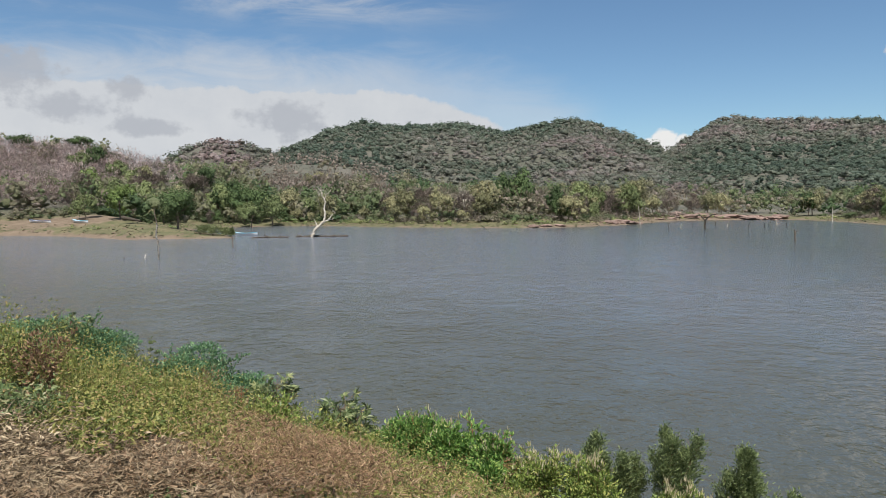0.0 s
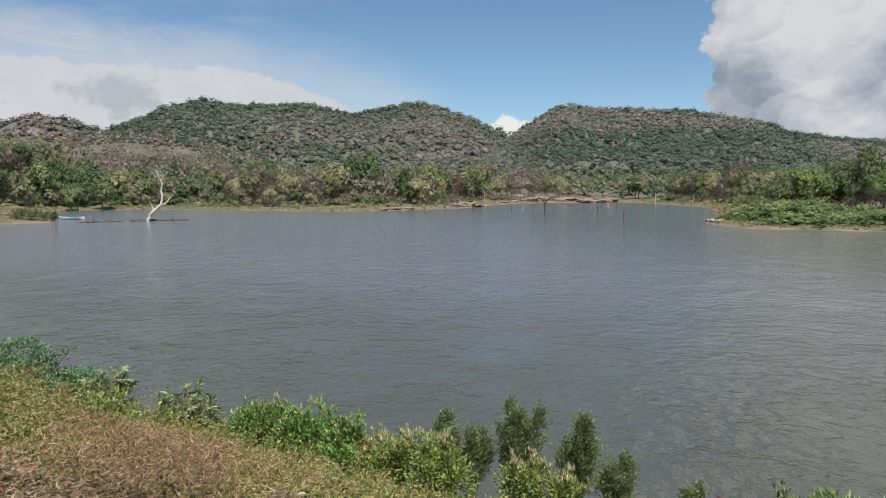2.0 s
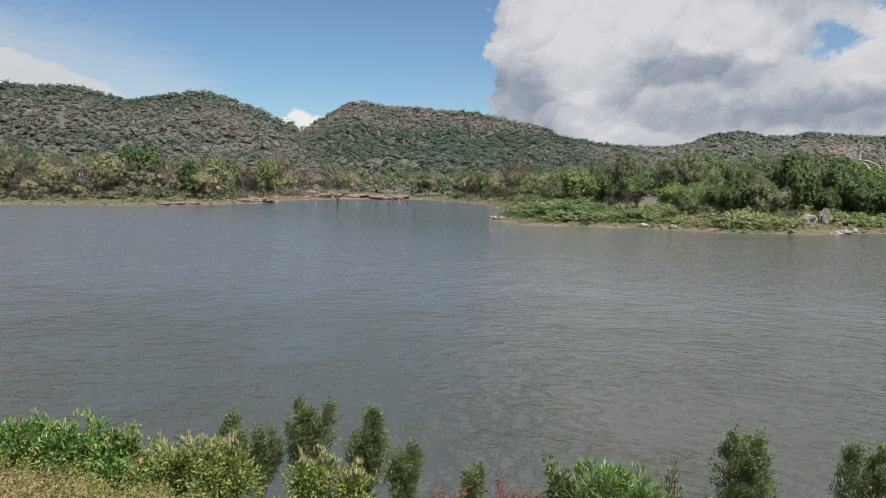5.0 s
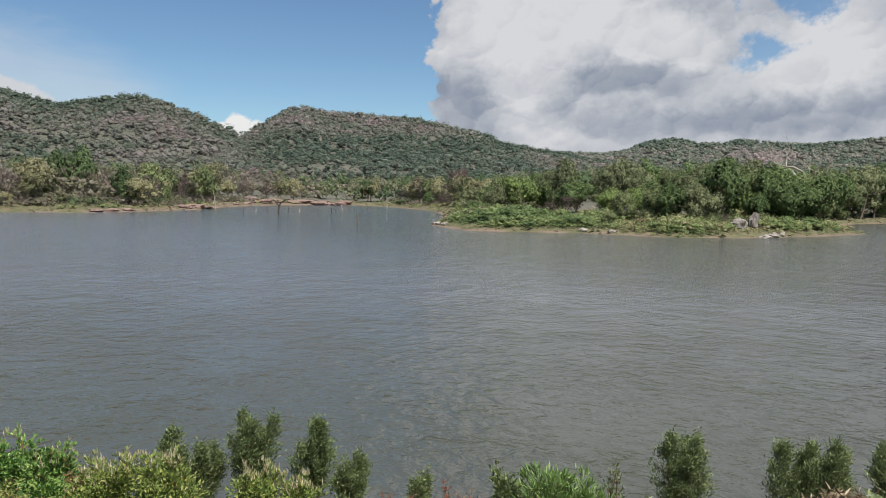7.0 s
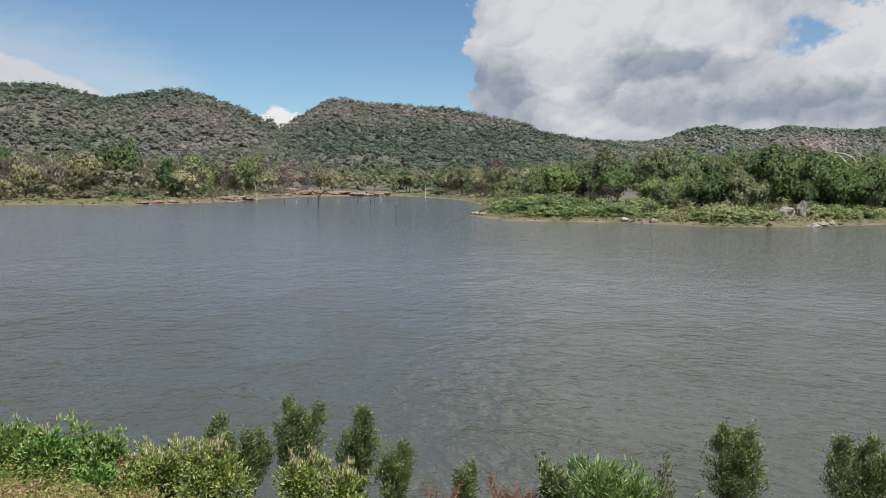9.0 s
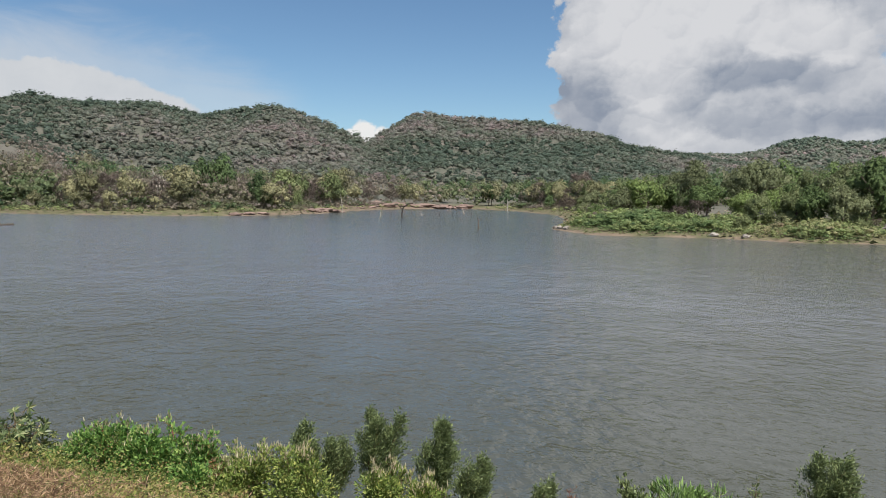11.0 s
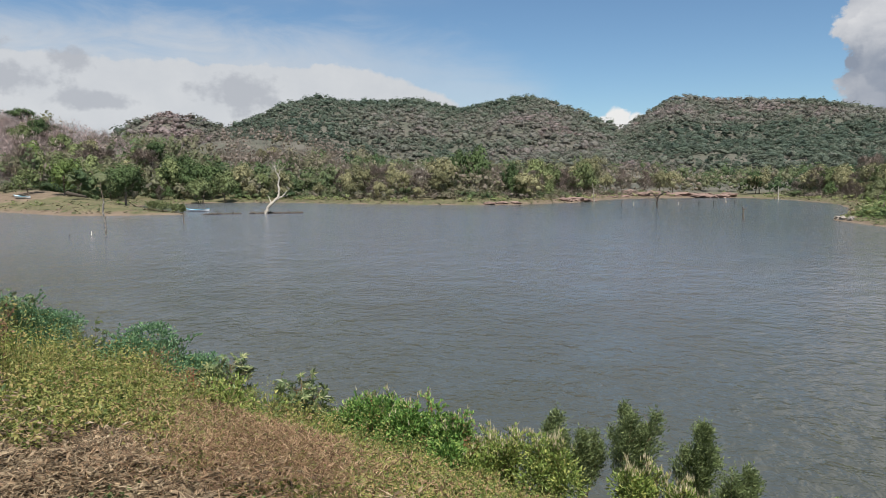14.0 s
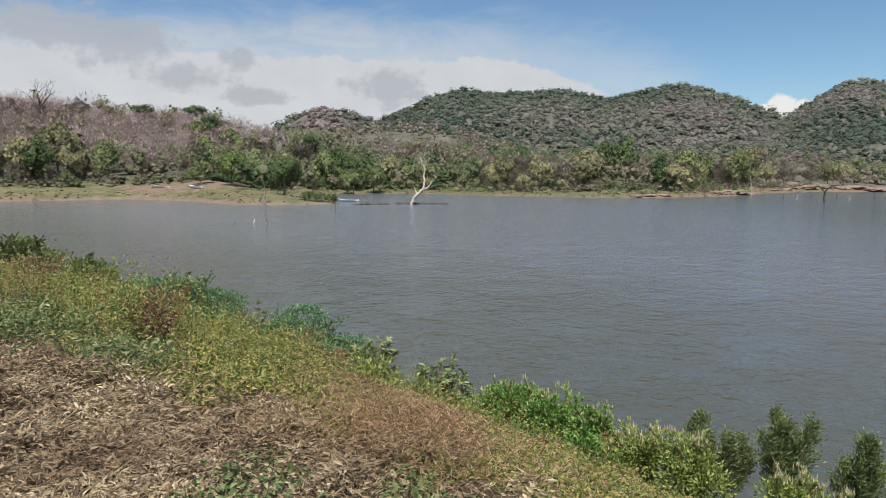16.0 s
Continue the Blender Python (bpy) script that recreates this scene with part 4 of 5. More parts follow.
def shrub(name, label, category, x, y, h, w, leaf, n_leaf, length, width, stems=6, bare=0.25, fill=0.5, stem_mat=None, spikes=0, seed=0, droop=0.1, lean=0.0, group=""):
    """A shrub or tall weed: stems from one foot, twigs, leaves along them and on the rounded outside."""
    r = np.random.default_rng(seed + 100)
    root = tagged(new(name), label, category, group)
    root.matrix_basis = pose(x, y, ground_at(x, y) - 0.04, 0, 0, 0)
    paths = []
    for i in range(stems):
        a_ = i * 2.399 + r.uniform(-0.4, 0.4)
        out = r.uniform(0.15, 0.95) * w / h * 0.55
        top = h * r.uniform(0.72, 1.0)
        path = wander(r, (r.normal(0, 0.05) * w, r.normal(0, 0.05) * w, 0), (math.cos(a_) * out + lean, math.sin(a_) * out, 1), top, 8, 0.09, 0.05)
        paths.append(path)
        v, f = tube(path, np.linspace(0.011 + 0.004 * h, 0.003, len(path)), 5)
        mesh_part("stem", np_mesh("stem", v, f, stem_mat or STEM, True), root)
    twigs, ends = [], []
    for path in paths:
        for k in range(2, len(path)):
            if path[k][2] < h * bare:
                continue
            for _ in range(3):
                a_ = r.uniform(0, 6.283)
                t_ = wander(r, path[k], (math.cos(a_), math.sin(a_), r.uniform(0.3, 1.1)), w * r.uniform(0.12, 0.26), 3, 0.2)
                twigs.append(tube(t_, np.linspace(0.004, 0.0015, len(t_)), 3))
                ends.append(t_)
    v, f = join(twigs)
    tagged(mesh_part("twig_growth", np_mesh("twig_growth", v, f, stem_mat or STEM, True), root), kind="stuff")
    ends = np.array(ends)
    k = int(n_leaf * (1 - fill))
    pick, seg, t_ = r.integers(0, len(ends), k), r.integers(0, 3, k), r.random((k, 1))
    at1 = ends[pick, seg] * (1 - t_) + ends[pick, seg + 1] * t_ + r.normal(0, 0.012, (k, 3))
    out1 = unit(at1 - np.array([0, 0, h * 0.45])) + np.array([0, 0, 0.25])
    k = n_leaf - k
    lumps = 9
    c_ = r.normal(0, 1, (lumps, 3)) * np.array([w * 0.17, w * 0.17, h * 0.11]) + np.array([lean * h * 0.5, 0, h * (0.5 + bare * 0.35)])
    pick = r.integers(0, lumps, k)
    d_ = unit(r.normal(0, 1, (k, 3)) + np.array([0, 0, 0.3]))
    at2 = c_[pick] + d_ * np.array([w * 0.29, w * 0.29, h * 0.27 * (1 - bare * 0.5)]) * r.uniform(0.5, 1.0, (k, 1))
    at, out = np.vstack([at1, at2]), np.vstack([out1, d_ + np.array([0, 0, 0.2])])
    ok = at[:, 2] > 0.03
    v, f = leaves(at[ok], out[ok], length, width, r, droop)
    round_ = unit(unit(at[ok] - np.array([0, 0, h * 0.4])) + unit(out[ok]) * 0.6 + r.normal(0, 0.45, (int(ok.sum()), 3)))
    f, nrm = halves(f), np.repeat(round_, 4, 0)
    tagged(mesh_part("foliage", np_mesh("foliage", v, f, leaf, normals=nrm), root), kind="stuff")
    if spikes:
        top = at[np.argsort(-at[:, 2] + r.normal(0, h * 0.12, len(at)))[:spikes]]
        v, f = leaves(np.repeat(top, 3, 0), np.tile((0, 0, 2.2), (spikes * 3, 1)), 0.10, 0.011, r)
        tagged(mesh_part("seed_growth", np_mesh("seed_growth", v, f, F_SEED), root, "pale upright seed spikes"), kind="stuff")
    return root


def plume_shrub(x, y, h, w, n_leaf, seed, lean, group):
    """A slender shrub: upright leafy plumes on bare lower stems, their tips blown over."""
    r = np.random.default_rng(seed + 900)
    root = tagged(new("shrub"), "slender olive-green shrub with small leaves by the water", "shrub", group)
    root.matrix_basis = pose(x, y, ground_at(x, y) - 0.04)
    ats, ways, twigs = [], [], []
    stems = 4
    for i in range(stems):
        a_ = i * 2.399 + r.uniform(-0.4, 0.4)
        out = (0.1 + 0.5 * i / stems) * w / h
        path = wander(r, (r.normal(0, 0.04), r.normal(0, 0.04), 0), (math.cos(a_) * out + lean * 0.6, math.sin(a_) * out, 1), h * (1.0 - 0.1 * i * r.uniform(0.4, 1.0)), 9, 0.06, 0.03)
        path[:, 0] += lean * h * 0.25 * np.linspace(0, 1, len(path)) ** 2
        v, f = tube(path, np.linspace(0.010 + 0.004 * h, 0.003, len(path)), 5)
        mesh_part("stem", np_mesh("stem", v, f, STEM, True), root)
        k = n_leaf // stems
        low, tufts = r.uniform(0.32, 0.5), 34
        t = low + (1.02 - low) * r.beta(1.5, 1.1, tufts)
        g = np.clip(t, 0, 1) * (len(path) - 1)
        centre = np.stack([np.interp(g, np.arange(len(path)), path[:, q]) for q in range(3)], -1)
        ang, u = r.uniform(0, 6.283, tufts), np.clip((t - low) / (1.02 - low), 0, 1)
        swell = w * 0.34 * np.sin(math.pi * u ** 0.85) ** 0.7 * r.uniform(0.25, 1.15, tufts)
        radial = np.stack([np.cos(ang), np.sin(ang), np.zeros(tufts)], -1)
        tip = centre + radial * swell[:, None] + np.array([lean * 0.1, 0, 0.05])
        which, along = r.integers(0, tufts, k), r.beta(2.2, 1.2, k)[:, None]
        ats.append(centre[which] * (1 - along) + tip[which] * along + r.normal(0, 0.036, (k, 3)) * np.array([1, 1, 1.5]))
        ways.append(radial[which] * 0.6 + np.array([lean * 2.0, 0, 0.8]))
        for _ in range(16):
            j = r.integers(3, len(path) - 1)
            a2 = r.uniform(0, 6.283)
            t_ = wander(r, path[j], (math.cos(a2), math.sin(a2), 1.2), w * r.uniform(0.15, 0.3), 3, 0.15)
            twigs.append(tube(t_, np.linspace(0.004, 0.0015, len(t_)), 3))
    v, f = join(twigs)
    tagged(mesh_part("twig_growth", np_mesh("twig_growth", v, f, STEM, True), root), kind="stuff")
    at, way = np.vstack(ats), np.vstack(ways)
    v, f = leaves(at, way, 0.056, 0.018, r, 0.0)
    nrm = np.repeat(unit(unit(way) + r.normal(0, 0.5, at.shape)), 4, 0)
    tagged(mesh_part("foliage", np_mesh("foliage", v, halves(f), F_OLIVE, normals=nrm), root), kind="stuff")


BANK = "shrubs along the foot of the dam"
WEEDS = "tall weeds on the dam's slope"
seed = 0
for x, y, h, w, lean in ((2.32, 10.76, 1.57, 0.62, 0.0), (2.67, 10.5, 1.42, 0.5, 0.05), (3.12, 9.91, 1.87, 0.8, 0.12), (3.97, 9.52, 1.8, 0.72, 0.08), (4.4, 9.15, 1.25, 0.7, 0.1),
                         (5.23, 8.33, 1.02, 0.40, 0.0), (8.17, 6.37, 1.82, 0.85, 0.16), (9.4, 5.46, 1.74, 0.8, 0.18), (9.85, 5.1, 1.74, 0.7, 0.14), (10.6, 4.55, 1.6, 0.55, 0.1), (11.6, 3.9, 1.7, 0.8, 0.1)):
    seed += 1
    plume_shrub(x, y, h * 0.94, w, int(6500 * h * w + 2000), seed, lean + 0.06, BANK)
for x, y, h, w in ((-24.6, 30.9, 2.3, 2.8), (-22.6, 29.6, 1.7, 2.0), (-17.7, 25.8, 2.0, 1.7), (-16.2, 24.7, 1.6, 1.4), (-7.95, 18.46, 1.6, 0.8), (-14.0, 22.9, 1.2, 1.4), (-0.58, 12.93, 1.3, 0.6), (6.1, 7.42, 1.1, 0.6), (-27.5, 33.2, 1.5, 2.2)):
    seed += 1
    shrub("shrub", "dark green leafy shrub at the water's edge", "shrub", x, y, h, w, F_OLIVE, int((4600 if x < -12 else 2600) * w + 1400), 0.13 if x < -12 else 0.065, 0.065 if x < -12 else 0.03, 5, 0.15, 0.55, seed=seed, group=BANK)
for x, y, h, w in ((-11.3, 20.4, 1.95, 3.0), (-10.0, 19.6, 1.8, 2.8), (-12.8, 21.3, 1.5, 2.3), (-5.9, 16.3, 1.5, 2.2), (-4.9, 15.5, 1.5, 2.1), (-7.0, 17.0, 1.2, 1.7)):
    seed += 1
    shrub("bush", "dense bluish-green bush with fine leaves on the bank", "bush", x, y, h, w, F_TEAL, int(6500 * w), 0.070, 0.040, 6, 0.1, 0.8, seed=seed, group=BANK)
for x, y, h, w in ((-0.35, 11.2, 1.14, 1.15), (0.3, 10.8, 1.18, 1.2), (0.75, 10.35, 1.1, 1.0), (-0.9, 11.5, 0.8, 0.9)):
    seed += 1
    shrub("weed_clump", "bright green leafy weed with reddish stems and pale spikes", "weed", x, y, h, w, F_BROAD, int(6500 * w), 0.062, 0.036, 9, 0.22, 0.6, REDSTEM, 45, seed=seed, group=WEEDS)
for x, y, h, w in ((1.45, 9.7, 1.1, 0.9), (1.95, 9.3, 1.1, 0.9), (1.1, 9.7, 0.75, 0.7), (2.95, 8.55, 0.95, 0.75), (3.35, 8.2, 0.85, 0.6)):
    seed += 1
    shrub("weed_clump", "yellow-green weed clump with many pale seed spikes", "weed", x, y, h, w, F_SPIKE, int(5200 * w), 0.055, 0.030, 7, 0.15, 0.6, STEM, 70, seed=seed, group=WEEDS)
for x, y, h, w in ((6.14, 6.65, 1.15, 0.8), (6.5, 6.4, 0.95, 0.7)):
    seed += 1
    shrub("weed_clump", "fresh green weed with long narrow leaves", "weed", x, y, h, w, F_WILLOW, 1900, 0.13, 0.022, 7, 0.1, 0.4, STEM, seed=seed, group=WEEDS)
for x, y, h, w in ((7.3, 6.77, 1.3, 0.5), (-2.53, 13.77, 1.2, 0.32), (7.0, 6.3, 0.9, 0.5)):
    seed += 1
    shrub("weed_stalk", "thin half-dry weed stalk with few leaves", "weed", x, y, h, w, F_OLIVE, 320, 0.06, 0.02, 4, 0.35, 0.15, STEM, seed=seed, lean=0.15, group=WEEDS)
for x, y, h, w in ((5.54, 7.85, 0.9, 0.55), (5.8, 7.7, 0.75, 0.5), (0.95, 9.9, 0.8, 0.6), (4.6, 8.0, 0.7, 0.5), (-3.9, 13.2, 0.9, 0.9), (-4.6, 13.6, 0.9, 0.8)):
    seed += 1
    shrub("withered_weed", "withered reddish-brown weed with bare stems", "weed", x, y, h, w, F_REDDISH, 420, 0.05, 0.014, 7, 0.15, 0.2, REDSTEM, seed=seed, group=WEEDS)


def palmate(r, centre, way, size):
    """A lobed leaf: seven pointed fingers round one point."""
    way = unit(np.asarray(way, float))
    side = unit(np.cross(way, r.normal(0, 1, 3)))
    up = np.cross(side, way)
    vs = []
    for k, ang in enumerate(np.linspace(-2.3, 2.3, 7)):
        d_ = way * math.cos(ang) + side * math.sin(ang)
        s_ = np.cross(up, d_)
        ln = size * (1.0 - 0.09 * abs(k - 3))
        vs += [centre, centre + d_ * ln * 0.45 + s_ * ln * 0.17 + up * ln * 0.05, centre + d_ * ln - up * ln * 0.12, centre + d_ * ln * 0.45 - s_ * ln * 0.17 + up * ln * 0.05]
    return np.array(vs), np.arange(28).reshape(7, 4)


def lobed_plant(x, y, h, w, n, seed, lean=0.0):
    r = np.random.default_rng(seed)
    root = tagged(new("lobed_leaf_plant"), "tall plant with large grey-green star-shaped leaves", "plant", WEEDS)
    root.matrix_basis = pose(x, y, ground_at(x, y) - 0.04)
    tops = []
    for i in range(4):
        a_ = i * 1.6 + r.uniform(-0.3, 0.3)
        path = wander(r, (0, 0, 0), (math.cos(a_) * 0.25 + lean, math.sin(a_) * 0.25, 1), h * r.uniform(0.7, 1.0), 7, 0.08)
        v, f = tube(path, np.linspace(0.016, 0.006, len(path)), 5)
        mesh_part("stem", np_mesh("stem", v, f, STEM, True), root)
        tops.append(path[3:])
    pts = np.vstack(tops)
    pieces, stalks = [], []
    for _ in range(n * 2):
        p_ = pts[r.integers(len(pts))]
        a_ = r.uniform(0, 6.283)
        way = np.array([math.cos(a_), math.sin(a_), r.uniform(-0.3, 0.7)])
        q = p_ + way * w * r.uniform(0.12, 0.42)
        stalks.append(tube(np.array([p_, (p_ + q) / 2 + (0, 0, 0.01), q]), [0.003, 0.0025, 0.002], 3))
        pieces.append(palmate(r, q, way + np.array([0, 0, -0.2]), r.uniform(0.09, 0.16)))
    v, f = join(stalks)
    tagged(mesh_part("stalk_growth", np_mesh("stalk_growth", v, f, STEM, True), root), kind="stuff")
    v, f = join(pieces)
    tagged(mesh_part("foliage", np_mesh("foliage", v, f, F_CASTOR), root), kind="stuff")


for k, (x, y, h, w, n) in enumerate(((-3.33, 13.75, 1.28, 1.0, 90), (-3.7, 13.9, 1.0, 0.8, 60), (-1.68, 12.13, 1.18, 0.75, 75), (-1.4, 11.9, 0.9, 0.7, 55), (-2.1, 12.3, 0.6, 0.6, 45), (-10.4, 19.3, 1.9, 1.2, 80), (7.45, 3.17, 1.15, 0.6, 26))):
    lobed_plant(x, y, h, w, n, 40 + k)


# ------------------------------------------------------------ ground cover of the dam


def polar(r, count, a0, a1, r0, r1):
    """Places that thin out with distance."""
    az_ = np.radians(r.uniform(a0, a1, count))
    rad = np.exp(r.uniform(math.log(r0), math.log(r1), count))
    return rad * np.sin(az_), rad * np.cos(az_), np.degrees(az_), rad


def straw_edge(x, y):
    """Where the cut straw on the crest ends, across the dam."""
    along = -0.8 * x + 0.6 * y
    return np.interp(along, (-4, 0, 3, 6, 9, 14), (2.7, 2.6, 2.4, 1.9, 1.3, 0.7)) + rugged(x, y, 1.2, 3, 50) * 1.1


def stuff(name, label, v, f, mat, category="grass"):
    tagged(new(name, np_mesh(name, v, f, mat)), label, category, kind="stuff")


r_ = np.random.default_rng(11)
# cut straw and dead leaves lying about
x, y, az_, rad = polar(r_, 260000, -50, 20, 3.0, 10)
n_ = 0.6 * x + 0.8 * y
keep = (n_ < straw_edge(x, y) + r_.normal(0, 0.18, len(x))) & (n_ > -1.5)
x, y = x[keep], y[keep]
z = height(x, y) + r_.uniform(0.0, 0.05, len(x)) + np.maximum(rugged(x, y, 0.45, 3, 77), 0) * 0.6
d_ = np.stack([r_.normal(0, 1, len(x)), r_.normal(0, 1, len(x)), r_.normal(0.08, 0.25, len(x))], -1)
thin = r_.random(len(x)) < 0.45
v1, f1 = leaves(np.stack([x, y, z], -1)[thin], unit(d_[thin]) * 3, 0.11, 0.0042, r_)
v2, f2 = leaves(np.stack([x, y, z], -1)[~thin], unit(d_[~thin]) * 2, 0.052, 0.019, r_)
stuff("straw", "cut dry straw and curled dead leaves on the dam crest", *join([(v1, f1), (v2, f2)]), F_STRAW, "straw")
al, ac = r_.uniform(-25, 40, 22000), r_.uniform(-4.5, 2.4, 22000)
x, y = -0.8 * al + 0.6 * ac, 0.6 * al + 0.8 * ac
keep = (np.hypot(x, y) < 3.4) | (np.abs(np.degrees(np.arctan2(x, y)) + 15) > 35) | (np.hypot(x, y) > 9)
x, y = x[keep], y[keep]
at = np.stack([x, y, height(x, y) + r_.uniform(0, 0.04, len(x))], -1)
d_ = np.stack([r_.normal(0, 1, len(x)), r_.normal(0, 1, len(x)), r_.normal(0, 0.1, len(x))], -1)
stuff("trodden_straw", "thin trodden straw along the dam crest", *leaves(at, d_, 0.16, 0.012, r_), F_STRAW, "straw")
# rust-brown withered patches
x = np.concatenate([r_.normal(-0.75, 0.45, 19000), r_.normal(-3.9, 0.6, 4000)])
y = np.concatenate([r_.normal(3.85, 0.40, 19000), r_.normal(4.7, 0.35, 4000)])
keep = rugged(x, y, 0.5, 3, 60) > -0.12
x, y = x[keep], y[keep]
at = np.stack([x, y, height(x, y) + 0.02], -1)
up = np.stack([r_.normal(0, 0.8, len(x)), r_.normal(0, 0.8, len(x)), r_.uniform(0.1, 1.0, len(x))], -1)
at[:, 2] += r_.uniform(0.04, 0.34, len(at))
stuff("withered_stalks", "rust-brown withered fine stalks", *leaves(at, up, 0.044, 0.0042, r_), F_RUST)
# low green herbs pushing through the straw
x, y, az_, rad = polar(r_, 6500, -50, 40, 2.8, 12)
patchy = rugged(x, y, 1.4, 3, 70)
n_ = 0.6 * x + 0.8 * y
keep = (n_ < straw_edge(x, y)) & (patchy > 0.09)
x, y = np.repeat(x[keep], 9), np.repeat(y[keep], 9)
at = np.stack([x + r_.normal(0, 0.05, len(x)), y + r_.normal(0, 0.05, len(x)), height(x, y) + r_.uniform(0.03, 0.15, len(x))], -1)
up = np.stack([r_.normal(0, 1, len(x)), r_.normal(0, 1, len(x)), r_.uniform(0, 0.8, len(x))], -1)
stuff("low_herbs", "small broad-leaved green herbs in the straw", *leaves(at, up, 0.042, 0.024, r_, 0.2), F_HERB, "herbs")


def weed_field(name, label, x, y, tall, mat, per, length, width, r, spread=0.16):
    """Standing weeds, each a stalk with leaves up its length."""
    h_ = tall[:, None] * r.uniform(0.15, 1.0, (len(x), per))
    lean = r.normal(0, 0.18, (len(x), 2))
    px = x[:, None] + lean[:, :1] * h_ + r.normal(0, spread, (len(x), per)) * 0.5
    py = y[:, None] + lean[:, 1:] * h_ + r.normal(0, spread, (len(x), per)) * 0.5
    at = np.stack([px, py, height(x, y)[:, None] + h_], -1).reshape(-1, 3)
    out = np.stack([r.normal(0, 1, at.shape[0]), r.normal(0, 1, at.shape[0]), r.uniform(-0.1, 1.1, at.shape[0])], -1)
    v, f = leaves(at, out, length, width, r, 0.1)
    base = np.stack([x, y, height(x, y) - 0.02], -1)
    up = np.stack([lean[:, 0], lean[:, 1], np.ones(len(x))], -1)
    sv = np.stack([base, base + up * tall[:, None] * 0.5 + (0.003, 0, 0), base + up * tall[:, None] * 0.95, base + up * tall[:, None] * 0.5 - (0.003, 0, 0)], 1).reshape(-1, 3)
    v, f = join([(v, f), (sv, np.arange(len(sv)).reshape(-1, 4))])
    stuff(name, label, v, f, mat, "weeds")


x, y, az_, rad = polar(r_, 32000, -52, 34, 3.6, 55)
n_ = 0.6 * x + 0.8 * y
along = -0.8 * x + 0.6 * y
keep = (n_ > straw_edge(x, y) + 0.1) & (n_ < 10.4) & (rugged(x, y, 0.6, 3, 45) > -0.11)
x, y, n_, rad, along = x[keep], y[keep], n_[keep], rad[keep], along[keep]
tall = r_.uniform(0.2, 0.55, len(x)) * np.clip((n_ - straw_edge(x, y)) / 1.6, 0.3, 1.1) * np.interp(along, (2, 4, 7, 10, 14, 30), (0.22, 0.42, 1.0, 1.1, 0.75, 0.55)) * np.clip(1 + 1.5 * rugged(x, y, 0.8, 3, 44), 0.3, 1.7) * 1.25
weed_field("weed_field", "knee-high weeds turning yellow on the dam's slope", x, y, tall, F_WEED, 17, 0.038, 0.021, r_)
al, ac = r_.uniform(-32, 3, 3200), r_.uniform(2.6, 10.4, 3200)
x, y = -0.8 * al + 0.6 * ac, 0.6 * al + 0.8 * ac
keep = np.degrees(np.arctan2(x, y)) > 33
x, y = x[keep], y[keep]
weed_field("low_weeds", "low yellowing weeds further along the dam's slope", x, y, r_.uniform(0.06, 0.2, len(x)) * np.clip((x * 0.6 + y * 0.8) / 6, 0.4, 1.3), F_WEED, 12, 0.06, 0.026, r_)
# a band of greener broad-leaved herbs along the edge of the straw
x, y, az_, rad = polar(r_, 8000, -50, -18, 4.5, 14)
n_ = 0.6 * x + 0.8 * y
keep = (np.abs(n_ - straw_edge(x, y) - 0.35) < 0.25 + rugged(x, y, 0.9, 3, 90) * 1.4) & (-0.8 * x + 0.6 * y > 5.5) & (r_.random(len(x)) < 0.75)
x, y = x[keep], y[keep]
weed_field("green_herbs", "broad green herbs at the edge of the cut straw", x, y, r_.uniform(0.1, 0.34, len(x)), F_HERB, 11, 0.055, 0.026, r_)

# a heap of dried stalks and leaves on the crest
x, y = r_.normal(3.55, 0.45, 15000), r_.normal(1.65, 0.33, 15000)
hump = np.exp(-(((x - 3.55) / 0.75) ** 2 + ((y - 1.65) / 0.55) ** 2)) * 0.62
at = np.stack([x, y, height(x, y) + hump * r_.uniform(0.2, 1.0, len(x))], -1)
d_ = np.stack([r_.normal(0, 1, len(x)), r_.normal(0, 1, len(x)), r_.normal(0.1, 0.3, len(x))], -1)
stuff("dry_heap", "heap of dried stalks and curled leaves", *leaves(at, d_, 0.055, 0.013, r_), F_STRAW, "straw")

# bushy weeds standing in the field between the straw and the water
r_ = np.random.default_rng(23)
kinds = (("yellowing bushy weed among lower weeds", F_WEED, STEM, 0.046, 0.024), ("yellow-green bushy weed on the slope", F_SPIKE, STEM, 0.05, 0.026),
         ("green bushy weed on the slope", F_HERB, STEM, 0.055, 0.03), ("rust-brown withered bushy weed on the slope", F_REDDISH, STEM, 0.042, 0.018))
for k in range(64):
    along, across = r_.uniform(6.5, 26.0), r_.uniform(3.0, 7.2)
    x, y = -0.8 * along + 0.6 * across, 0.6 * along + 0.8 * across
    if across < float(straw_edge(np.array([x]), np.array([y]))[0]) + 0.9:
        continue
    label, leaf, stem, ln, wd = kinds[r_.choice(4, p=[0.38, 0.28, 0.16, 0.18])]
    h = r_.uniform(0.6, 1.0) * np.interp(along, (6, 10, 14, 26), (0.7, 1.0, 0.7, 0.5))
    shrub("bushy_weed", label, "weed", x, y, h, h * r_.uniform(0.9, 1.5), leaf, 1000, ln * 1.15, wd * 1.15, 5, 0.1, 0.5, stem, seed=500 + k, group="bushy weeds on the dam's slope")
